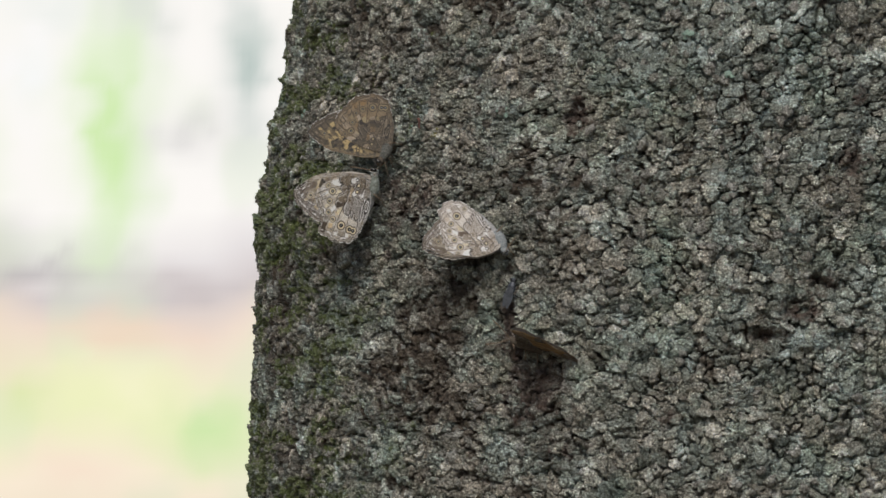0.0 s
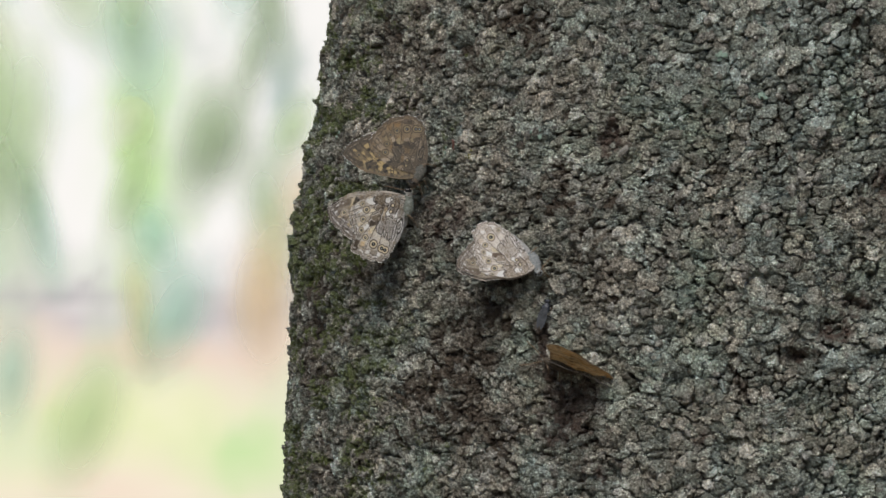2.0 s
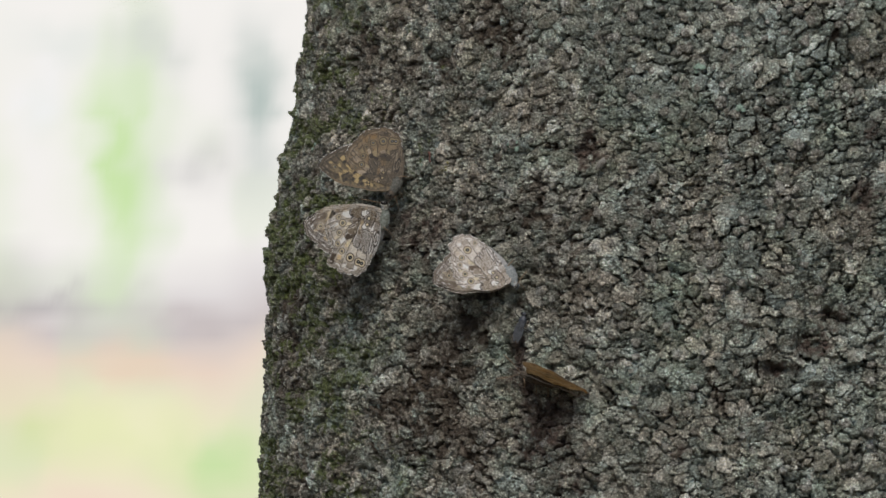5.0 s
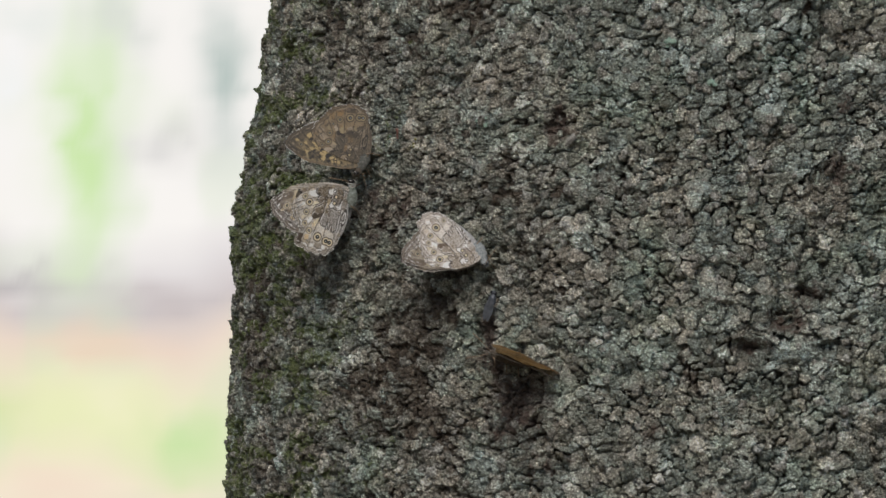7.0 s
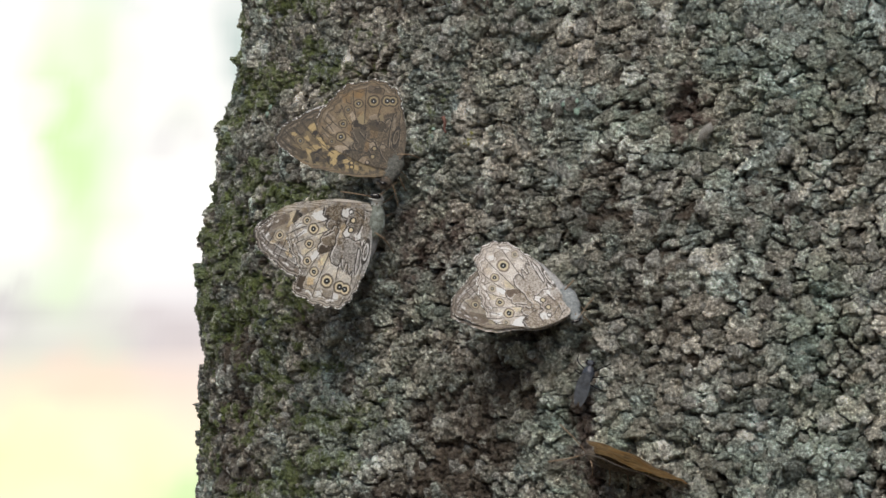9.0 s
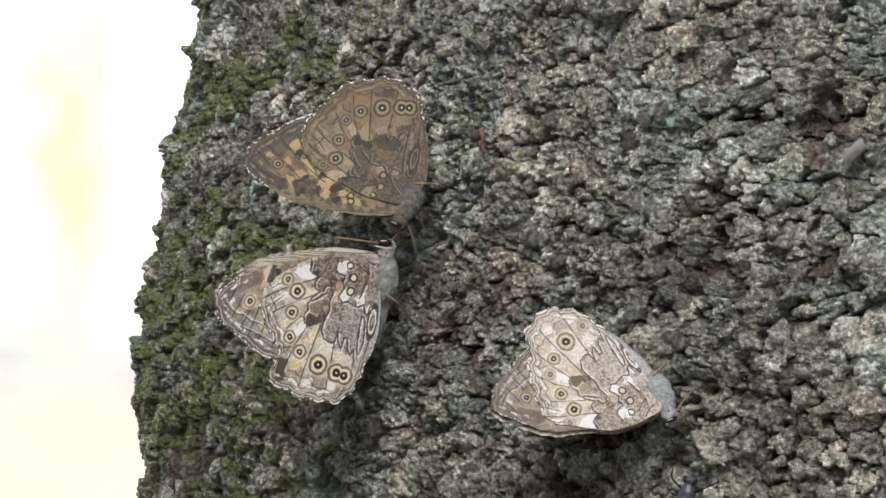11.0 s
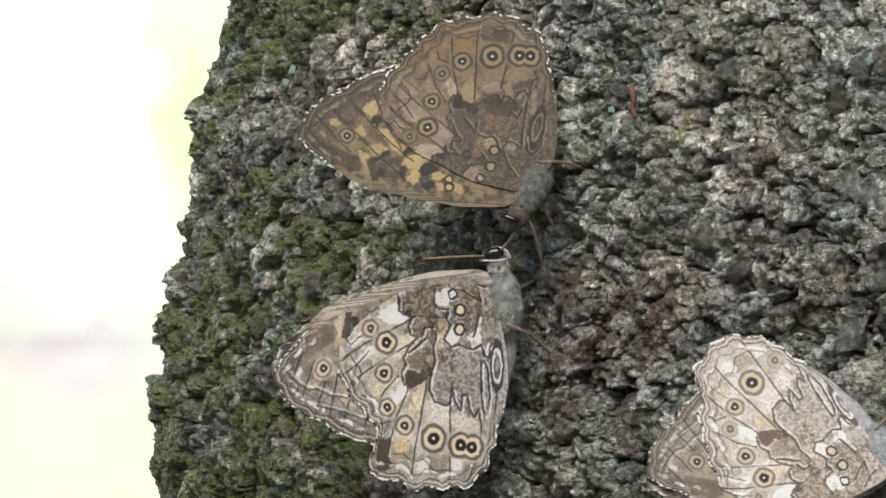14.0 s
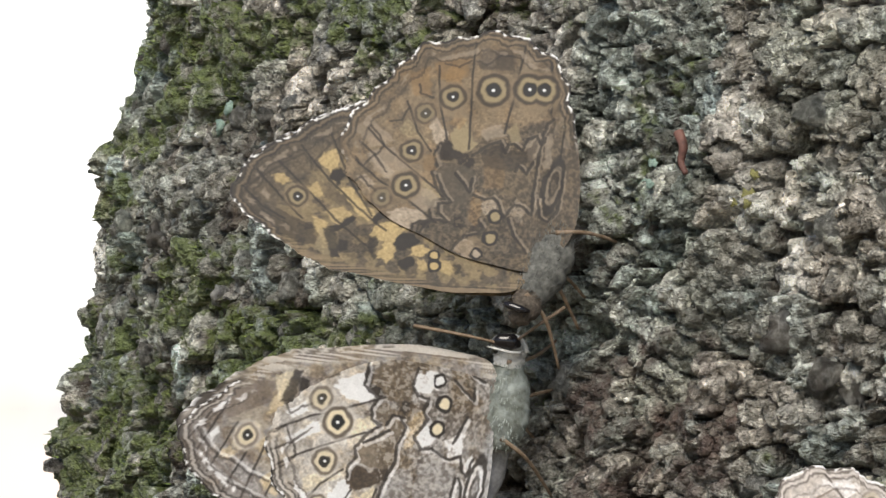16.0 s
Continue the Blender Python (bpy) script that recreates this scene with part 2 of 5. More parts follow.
def tube(points, radii, sides=7):
    """Vertices and faces of a tapered tube along points."""
    verts, faces = [], []
    pts = [Vector(p) for p in points]
    for i, p in enumerate(pts):
        d = (pts[min(i + 1, len(pts) - 1)] - pts[max(i - 1, 0)]).normalized()
        a = d.cross(Vector((0.3, 1, 0.2))).normalized()
        b = d.cross(a)
        for k in range(sides):
            w = 2 * math.pi * k / sides
            verts.append(p + (a * math.cos(w) + b * math.sin(w)) * radii[i])
    for i in range(len(pts) - 1):
        for k in range(sides):
            n = (k + 1) % sides
            faces.append((i * sides + k, i * sides + n, (i + 1) * sides + n, (i + 1) * sides + k))
    faces.append(tuple(range(sides))[::-1])
    faces.append(tuple((len(pts) - 1) * sides + k for k in range(sides)))
    return verts, faces


def curved(points, steps=6):
    """A smooth line through the points."""
    pts = [Vector(p) for p in points]
    out = []
    for i in range(len(pts) - 1):
        p0, p1, p2, p3 = pts[max(i - 1, 0)], pts[i], pts[i + 1], pts[min(i + 2, len(pts) - 1)]
        for s in range(steps):
            t = s / steps
            out.append(0.5 * (2 * p1 + (p2 - p0) * t + (2 * p0 - 5 * p1 + 4 * p2 - p3) * t * t + (3 * p1 - p0 - 3 * p2 + p3) * t ** 3))
    return out + [pts[-1]]


def limb(name, parent, points, r0, r1, material, label=""):
    line = curved(points)
    radii = [r0 + (r1 - r0) * i / (len(line) - 1) for i in range(len(line))]
    return part(name, mesh_of(name, *tube(line, radii), material), parent, label)


def body_mesh(name, points, radii, material, rough=0.12, squash=0.8, seed=3):
    """A furry, rounded, tapered body along points."""
    line = curved(points, 8)
    keep = np.interp(np.linspace(0, len(radii) - 1, len(line)), range(len(radii)), radii)
    verts, faces = tube(line, [max(r, 1e-5) for r in keep], 18)
    rnd = random.Random(seed)
    for i, v in enumerate(verts):
        c = line[i // 18]
        d = v - c
        d.y *= squash
        verts[i] = c + d * (1 + rnd.uniform(-rough, rough))
    return mesh_of(name, verts, faces, material)


# ---- ground and far distance ----
def ground():
    n = 90
    ax = np.sign(np.linspace(-1, 1, n)) * np.abs(np.linspace(-1, 1, n)) ** 2.5 * 60
    x, y = np.meshgrid(ax, ax)
    z = (layers(x / 1.7 + 50, y / 1.7 + 50, 5) - 0.5) * 0.12
    data = grid_mesh("ground", np.stack([x, y, z], -1), plain("leaf_litter", (0.06, 0.045, 0.03), (0.22, 0.17, 0.10), 9, 0.95, 0.8))
    tagged(new("ground", data), "woodland ground of brown leaf litter and soil", "ground", kind="structure")


# soft far patches: sheet place, half widths, tone, strength
FAR_LEAVES = [(195, 250, 58, 200, (0.58, 0.82, 0.36), 0.85), (220, 700, 120, 60, (0.86, 0.92, 0.48), 0.6), (40, 690, 80, 60, (0.70, 0.80, 0.40), 0.7), (370, 770, 80, 60, (0.58, 0.80, 0.38), 0.75),
             (440, 120, 40, 110, (0.40, 0.50, 0.47), 0.8), (90, 20, 90, 40, (0.80, 0.84, 0.80), 0.6), (260, 20, 60, 50, (0.62, 0.66, 0.62), 0.5), (-120, 300, 90, 200, (0.60, 0.80, 0.42), 0.6)]
FAR_LITTER = [(330, 235, 70, 30, (0.66, 0.65, 0.64), 0.6), (60, 480, 150, 26, (0.48, 0.45, 0.46), 0.7), (330, 505, 120, 24, (0.58, 0.52, 0.52), 0.6), (230, 590, 110, 30, (0.88, 0.66, 0.52), 0.7),
             (120, 830, 90, 40, (0.92, 0.74, 0.60), 0.6), (-60, 600, 100, 70, (0.86, 0.70, 0.55), 0.5), (230, 690, 60, 50, (0.93, 0.88, 0.66), 0.5), (60, 130, 40, 70, (0.95, 0.95, 0.97), 0.7)]


def backdrop():
    """Bright, blurred woodland distance as a glowing painted sheet: sky and leaves above, sunlit litter and grass
    below.
    """
    m = Nodes("glowing_distance", 1.0)
    # the sheet glows by itself; the daylight is held in its painted tones
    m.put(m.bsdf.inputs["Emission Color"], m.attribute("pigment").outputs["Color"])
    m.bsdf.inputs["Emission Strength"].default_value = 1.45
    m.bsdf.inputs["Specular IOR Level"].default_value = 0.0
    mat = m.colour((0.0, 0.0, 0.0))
    wide = np.concatenate([np.linspace(-0.7, -0.04, 30)[:-1], np.linspace(-0.04, 0.025, 260), np.linspace(0.025, 0.7, 30)[1:]])
    high = np.concatenate([np.linspace(-1.4, -0.6, 8)[:-1], np.linspace(-0.6, 0.7, 170), np.linspace(0.7, 6.0, 20)[1:]])
    w, h = np.meshgrid(wide, high)
    u, v = 784 + LENS * np.tan(w), 441 - h / 15 * LENS
    drift = v + (layers(u / 180, v / 180, 5, 2) - 0.5) * 130
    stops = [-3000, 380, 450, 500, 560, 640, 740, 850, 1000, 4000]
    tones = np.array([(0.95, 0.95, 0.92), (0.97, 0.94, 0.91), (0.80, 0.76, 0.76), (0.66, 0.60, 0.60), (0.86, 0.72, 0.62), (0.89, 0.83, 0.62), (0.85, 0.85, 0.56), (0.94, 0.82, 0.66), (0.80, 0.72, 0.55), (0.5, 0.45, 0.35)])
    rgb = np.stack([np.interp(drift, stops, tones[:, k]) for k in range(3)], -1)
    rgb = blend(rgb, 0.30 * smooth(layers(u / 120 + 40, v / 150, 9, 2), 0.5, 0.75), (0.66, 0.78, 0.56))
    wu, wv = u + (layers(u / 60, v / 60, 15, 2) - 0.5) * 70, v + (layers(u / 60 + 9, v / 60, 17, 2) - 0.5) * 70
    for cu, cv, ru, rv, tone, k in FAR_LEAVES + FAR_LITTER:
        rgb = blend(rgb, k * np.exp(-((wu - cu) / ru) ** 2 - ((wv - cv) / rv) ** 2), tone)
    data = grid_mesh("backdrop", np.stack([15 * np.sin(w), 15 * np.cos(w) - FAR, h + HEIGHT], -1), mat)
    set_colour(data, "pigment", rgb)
    tagged(new("backdrop", data), "glowing painted sheet of a bright blurred woodland clearing far behind the trunk", "background", kind="structure")


# ---- the trunk ----
def sap_shade_field(u, v):
    """Damp, dark sap stains on the sheet, and shade painted in cracks and below two butterflies."""
    f = np.zeros(u.shape)
    for cu, cv, ru, rv, w in SAP_AND_SHADE:
        f = np.maximum(f, w * np.exp(-((u - cu) / ru) ** 2 - ((v - cv) / rv) ** 2))
    return f


# sap stains, plus shade painted in a hole, a crack and below two butterflies
SAP_AND_SHADE = [(1018, 200, 32, 44, 1.0), (940, 690, 66, 95, 0.95), (898, 565, 16, 55, 1.3), (905, 620, 40, 40, 1.0), (715, 350, 60, 80, 0.75), (690, 280, 35, 40, 0.6),
       (655, 460, 110, 40, 0.5), (830, 495, 80, 35, 0.4), (1355, 590, 45, 26, 0.9), (1410, 548, 42, 34, 1.0), (1455, 505, 38, 30, 0.9), (1512, 285, 42, 60, 0.75), (1525, 175, 36, 45, 0.6),
       (990, 800, 60, 60, 0.6), (1180, 745, 25, 25, 0.8)]


# hollows where the bark has come away: sheet place, half widths, depth in mm
PITS = [(1014, 205, 15, 24, 5.0), (925, 665, 34, 36, 2.0), (1355, 592, 26, 11, 4.0), (1410, 550, 24, 14, 4.5), (1452, 506, 18, 14, 4.0), (1205, 758, 13, 11, 3.5), (1500, 300, 14, 16, 2.5), (735, 330, 14, 18, 2.5), (700, 300, 12, 10, 2.5), (880, 575, 10, 30, 3.0), (1020, 800, 12, 18, 3.0)]
# lumps along the edge: sheet height, how far they stand out in mm
EDGE_LUMPS = [(205, 1.2), (226, 1.5), (262, 1.3), (287, 2.2), (328, 2.0), (352, 2.4), (140, 1.6), (60, 1.4), (430, 1.3), (520, 1.5), (655, 1.6), (770, 1.4)]

RELIEF = []


def trunk():
    top = tagged(new("tree_trunk"), "upright tree trunk with cracked grey-green lichened bark and moss", "tree trunk")
    # finer towards the mossy edge, where the camera comes nearest
    def spaced(stops, counts):
        return np.concatenate([np.linspace(a, b, k, endpoint=False) for a, b, k in zip(stops, stops[1:], counts)] + [[stops[-1]]])

    theta = spaced([radians(a) for a in (-112, -97, -34, 24)], (50, 820, 410))
    zz = HEIGHT + spaced([-0.0865, -0.006, 0.056, 0.0965], (240, 310, 110))
    th, z = np.meshgrid(theta, zz)
    s = th * RADIUS
    # plan coordinates, for stains, painted shade and moss
    ax = axis_x(z)
    x0, y0 = ax + RADIUS * np.sin(th), RADIUS - RADIUS * np.cos(th)
    u = 784 + x0 / (FAR + y0) * LENS
    v = 441 - (z - HEIGHT) / (FAR + y0) * LENS
    p, q = s * 1000.0, z * 1000.0
    wx = (layers(p / 5 + 90, q / 5, 11, 3) - 0.5) * 3.6 + (layers(p / 1.1 + 30, q / 1.1, 17, 3) - 0.5) * 1.9
    wy = (layers(p / 5 + 20, q / 5 + 40, 23, 3) - 0.5) * 3.6 + (layers(p / 1.1, q / 1.1 + 60, 29, 3) - 0.5) * 1.9
    sap_shade = sap_shade_field(u, v)

    def lobes(pw, ph, seed, wide, warp):
        """Rounded crusts of one size: height in crust widths, the open joint, the way from each centre, random numbers."""
        f1, f2, gx, gy, rnd = cells((p + wx * warp) / pw + 200, (q + wy * warp) / ph, seed, 1.0)
        joint = smooth(f2 - f1, 0.0, wide)
        top = np.sqrt(np.clip(1 - (f1 / 0.9) ** 2, 0, 1))
        rise = 0.16 * top + 0.30 * rnd[0] + 0.7 * (rnd[1] - 0.5) * gx + 0.7 * (rnd[2] - 0.42) * gy
        return rise, joint, gx, gy, rnd

    # crusts of two sizes side by side, crumbs of three sizes on them
    pick = smooth(layers(p / 9 + 15, q / 9, 35, 2), 0.46, 0.54)
    rift = 0.06 + 0.14 * smooth(layers(p / 7, q / 7, 33, 2), 0.35, 0.65)
    big, small = lobes(5.6, 4.8, 101, rift, 1.0), lobes(3.9, 3.4, 151, rift, 0.9)
    rise = (1 - pick) * big[0] * 5.0 + pick * small[0] * 4.0
    joint = 1 - (1 - (1 - pick) * big[1] - pick * small[1]) * (0.50 + 0.50 * smooth(layers(p / 6 + 61, q / 6, 37, 2), 0.34, 0.60))
    gx, gy = (1 - pick) * big[2] * 6.2 + pick * small[2] * 4.2, (1 - pick) * big[3] * 5.2 + pick * small[3] * 3.6
    rnd = [(1 - pick) * big[4][k] + pick * small[4][k] for k in range(3)]
    crumb, seam, _, _, rn2 = lobes(2.2, 1.9, 211, 0.24, 0.8)
    bit, slit, _, _, rn3 = lobes(1.0, 0.9, 311, 0.35, 0.5)
    grit = layers(p / 0.42, q / 0.42, 51, 2) - 0.5
    wave = (layers(p / 26, q / 26, 41, 2) - 0.5) * 3.0 + (layers(p / 9 + 33, q / 9, 45, 2) - 0.5) * 2.6
    plain_top = 1 - 0.5 * smooth(u, 760, 980)
    height = joint * (1.7 + (1.75 - 0.6 * plain_top) * rise + (0.55 * seam + 1.3 * crumb) * plain_top + 0.16 * slit + 0.48 * bit) + 0.40 * seam * plain_top + 0.2 * grit + wave - sap_shade * 1.0
    height = height - np.percentile(height, 80)
    for cu, cv, ru, rv, deep in PITS:
        height = height - deep * np.exp(-((u - cu + wx * 6) / ru) ** 2 - ((v - cv + wy * 6) / rv) ** 2)
    # larger lumps that stand out along the edge
    for cv, out in EDGE_LUMPS:
        height = height + out * np.exp(-((p + radians(86) * RADIUS * 1000 + wx) / 4.0) ** 2 - ((q - 1000 * (HEIGHT - (cv - 441) * (FAR + RADIUS) / LENS) + wy) / 1.7) ** 2)
    # the crusts swell over the joints between them
    swell = 0.15 * joint * smooth(rise, 0.2, 2.2)
    r = RADIUS + height / 1000
    ths = th + gx * swell / 1000 / RADIUS
    x, y = ax + r * np.sin(ths), RADIUS - r * np.cos(ths)
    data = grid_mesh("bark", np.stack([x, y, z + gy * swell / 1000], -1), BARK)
    RELIEF.extend([theta, zz, height, None])
    # lichen on the crusts, with crevice shade and a brighter right side painted in
    lichen_shade = np.clip(0.08 + 0.46 * joint + 0.18 * seam * rn2[0] + 0.45 * (rnd[0] - 0.5) + 0.9 * (layers(p / 14, q / 14, 61, 3) - 0.5) + 0.4 * smooth(u, 650, 1350) + 0.5 * (layers(p / 40, q / 55, 63, 2) - 0.5), 0, 1)
    moss = (1 - smooth(u, 540, 780)) * (0.20 + 0.95 * smooth(layers(p / 14, q / 5, 71, 3), 0.38, 0.62))
    moss = np.maximum(moss, 0.55 * smooth(layers(p / 12 + 9, q / 12, 77, 3), 0.55, 0.75) * (1 - smooth(u, 700, 1000)))
    RELIEF[3] = moss * 0.66
    set_float(data, "lichen", lichen_shade), set_float(data, "moss", moss * 0.66), set_float(data, "sap_shade", sap_shade * (1.15 - 0.45 * joint))
    set_float(data, "pale", 0.58 * rnd[1] + 0.30 * rn2[2] + 0.12 * rn3[0])
    set_float(data, "hue", 0.40 * rnd[2] + 0.25 * rn2[1] + 0.35 * smooth(layers(p / 12 + 3, q / 12, 65, 3), 0.3, 0.7) + 0.10 * smooth(u, 700, 1300) - 0.08 + 0.35 * np.exp(-((u - 1330) / 150) ** 2 - ((v - 110) / 130) ** 2))
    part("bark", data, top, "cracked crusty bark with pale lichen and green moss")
    # the rest of the trunk, round the back, above and below
    def shell(name, t0, t1, nt, z0, z1, nz, inset):
        tt, zc = np.meshgrid(np.linspace(t0, t1, nt), np.linspace(z0, z1, nz))
        rr = RADIUS - inset + 0.07 * np.exp(-np.clip(zc, 0, None) / 0.22) + (layers(tt * 9, zc * 45, 81, 3) - 0.5) * 0.004
        rr = rr * np.sqrt(np.clip((3.6 - zc) / 0.06, 0, 1))
        data = grid_mesh(name, np.stack([axis_x(zc) + rr * np.sin(tt), RADIUS - rr * np.cos(tt), zc], -1), BARK)
        set_float(data, "lichen", 0.25 + 0.9 * smooth(layers(tt * 20, zc * 90, 83, 3), 0.3, 0.7)), set_float(data, "hue", layers(tt * 12, zc * 60, 84, 2)), set_float(data, "pale", layers(tt * 30, zc * 150, 86, 2))
        part(name, data, top)
    lo, hi = HEIGHT - 0.086, HEIGHT + 0.096
    shell("bark", -math.pi, math.pi, 140, -0.03, lo, 150, 0.0002)
    shell("bark", -math.pi, math.pi, 140, hi, 3.6, 200, 0.0002)
    shell("bark", radians(23), radians(249), 90, lo - 0.002, hi + 0.002, 30, 0.0004)
    return top


TRUNK = trunk()
ground()
backdrop()


# ---- butterflies ----
# Wing plan of one species, wings closed: x towards the wing tip, y towards the hind edge, from the wing root; one step is 0.0786 mm.
STEP = 0.0786e-3
FORE = [(8, -22), (45, -22), (80, -18), (125, -5), (160, 8), (198, 22), (235, 50), (270, 88), (286, 112), (280, 135), (258, 160), (228, 174), (200, 192), (169, 202), (142, 208), (105, 170), (60, 95), (5, 40), (-5, 0)]
HIND = [(0, -4), (21, -5), (65, -5), (102, 0), (124, 9), (150, 26), (172, 46), (189, 65), (200, 85), (201, 104), (193, 126), (180, 150), (161, 169), (152, 189), (150, 204), (157, 218), (158, 238), (150, 253), (132, 252), (118, 259), (104, 266), (80, 265), (54, 264), (34, 264), (15, 250), (4, 235), (-3, 215), (-10, 189), (-19, 155), (-23, 126), (-22, 96), (-18, 67), (-12, 37), (-7, 15)]
HIND_SPOTS = [(158, 53, 12, 0.8), (137, 72, 15, 1), (140, 112, 13, 0.9), (136, 157, 12, 0.9), (113, 181, 13, 0.9), (75, 198, 18, 1), (32, 207, 20, 2), (-4, 172, 7, 0.35)]


def outline(points, n, scallop, seed):
    """n evenly spaced places along a smooth closed line, its outer rim scalloped."""
    k = len(points)
    line = []
    for i in range(k):
        p0, p1, p2, p3 = (np.array(points[(i + j) % k], float) for j in (-1, 0, 1, 2))
        for s in range(24):
            t = s / 24
            line.append(0.5 * (2 * p1 + (p2 - p0) * t + (2 * p0 - 5 * p1 + 4 * p2 - p3) * t * t + (3 * p1 - p0 - 3 * p2 + p3) * t ** 3))
    line = np.array(line + [line[0]])
    run = np.concatenate([[0], np.cumsum(np.hypot(*np.diff(line, axis=0).T))])
    at = np.linspace(0, run[-1], n, endpoint=False)
    out = np.stack([np.interp(at, run, line[:, j]) for j in (0, 1)], 1)
    nrm = np.roll(out, -1, 0) - np.roll(out, 1, 0)
    nrm = np.stack([nrm[:, 1], -nrm[:, 0]], 1) / np.hypot(*nrm.T)[:, None]
    far = smooth(np.hypot(out[:, 0], out[:, 1]), 150, 215)
    rough = (grain(at / 2.2, at * 0 + seed, seed) - 0.5) * 2.2
    return out + nrm * (np.sin(at / 36 * 2 * math.pi) * scallop * far + rough * far)[:, None]


def near_line(x, y, x0, y0, x1, y1):
    dx, dy = x1 - x0, y1 - y0
    t = np.clip(((x - x0) * dx + (y - y0) * dy) / (dx * dx + dy * dy), 0, 1)
    return np.hypot(x - x0 - t * dx, y - y0 - t * dy), t


def eyespot(rgb, x, y, cx, cy, r, strength, pal):
    """Black pupil with a white point, cream ring, brown ring and a pale halo."""
    wob = (grain(x / 5, y / 5, 7) - 0.5) * 2.2
    centres = [(cx, cy)] if strength != 2 else [(cx + r * 0.36, cy), (cx - r * 0.36, cy + r * 0.12)]
    d = np.min([np.hypot(x - a, (y - b) * 0.92) for a, b in centres], 0) + wob
    q = r if strength != 2 else r * 0.84
    k = min(strength, 1)
    rgb = blend(rgb, k * 0.6 * (1 - smooth(d, q * 1.0, q * 1.4)), pal["pale"])
    rgb = blend(rgb, k * 0.8 * (1 - smooth(d, q * 0.88, q * 1.08)), pal["brown"])
    rgb = blend(rgb, k * (1 - smooth(d, q * 0.64, q * 0.82)), pal["cream"])
    rgb = blend(rgb, k * (1 - smooth(d, q * 0.35, q * 0.50)), (0.014, 0.011, 0.010))
    for a, b in centres:
        rgb = blend(rgb, k * (1 - smooth(np.hypot(x - a, y - b), q * 0.05, q * 0.15)), (0.75, 0.78, 0.80))
    return rgb


def ring(rgb, x, y, cx, cy, r, pal, fill="cream"):
    d = np.hypot(x - cx, (y - cy) * 0.9) + (grain(x / 4, y / 4, 8) - 0.5) * 2
    rgb = blend(rgb, 1 - smooth(d, r * 1.0, r * 1.25), pal["dark"])
    return blend(rgb, 1 - smooth(d, r * 0.55, r * 0.8), pal[fill])


def patch(rgb, x, y, cx, cy, rx, ry, turn, colour, strength=1.0, seed=5):
    """A ragged blot."""
    c, s = math.cos(radians(turn)), math.sin(radians(turn))
    a, b = (x - cx) * c + (y - cy) * s, -(x - cx) * s + (y - cy) * c
    d = np.hypot(a / rx, b / ry) + (layers(x / 7, y / 7, seed, 3) - 0.5) * 0.9
    return blend(rgb, strength * (1 - smooth(d, 0.82, 1.08)), colour)


def mottle(x, y, pal):
    """Ground colour: speckled scales in three scales of grain."""
    n = layers(x / 24, y / 24, 31, 3)
    f = layers(x / 2.2, y / 2.2, 37, 2)
    g = layers(x / 6, y / 6, 39, 3)
    rgb = np.zeros((*x.shape, 3)) + np.array(pal["ground"])
    rgb = blend(rgb, smooth(n, 0.40, 0.62) * 0.85, pal["grey"])
    rgb = blend(rgb, smooth(g, 0.56, 0.70) * 0.35, pal["brown"])
    return rgb * (0.55 + 0.9 * f)[..., None]


def sectors(x, y, root, ends, seed):
    """Which space between the veins a place lies in (0 to 1 across it), with two random numbers for each space."""
    ang = np.arctan2(y - root[1], x - root[0])
    cuts = np.sort([math.atan2(ey - root[1], ex - root[0]) for ex, ey in ends])
    idx = np.searchsorted(cuts, ang)
    lo = np.concatenate([[cuts[0] - 0.25], cuts])[idx]
    hi = np.concatenate([cuts, [cuts[-1] + 0.35]])[idx]
    across = np.clip((ang - lo) / (hi - lo), 0, 1)
    a = np.array([lattice(np.array([k]), np.array([3]), seed)[0] for k in range(len(cuts) + 1)])
    b = np.array([lattice(np.array([k]), np.array([9]), seed)[0] for k in range(len(cuts) + 1)])
    return across, a[idx], b[idx], np.hypot(x - root[0], y - root[1]), ang


def rim(rgb, x, y, edge, far, pal, across):
    """Dark lines that step from vein to vein along the outer rim, and a chequered fringe. edge: steps in from the rim."""
    wav = (layers(x / 9, y / 9, 43, 2) - 0.5) * 4 + np.abs(across - 0.5) * 5
    rgb = blend(rgb, far * 0.25 * (1 - smooth(edge, 16, 30)), pal["brown"])
    for at, w, k in ((5.0, 0.3, 0.6), (10.0, 0.4, 0.6), (21, 0.5, 0.4)):
        rgb = blend(rgb, far * k * (1 - smooth(np.abs(edge + wav - at), w, w + 1.6)), pal["dark"])
    rgb = blend(rgb, far * 0.45 * (1 - smooth(np.abs(edge + wav - 7.8), 0.6, 2.0)), pal["pale"])
    rgb = blend(rgb, far * 0.5 * smooth(layers(x / 8, y / 8, 49, 2), 0.5, 0.65) * (1 - smooth(np.abs(edge + wav - 17.5), 1.5, 4)), pal["light"])
    fringe = smooth(grain((x * 0.8 + y) / 5, (x - y) / 5, 47), 0.4, 0.6)
    rgb = blend(rgb, far * (1 - smooth(edge, 1.4, 3.2)) * fringe, (0.72, 0.71, 0.68))
    return blend(rgb, far * (1 - smooth(edge, 1.4, 3.2)) * (1 - fringe), pal["dark"])


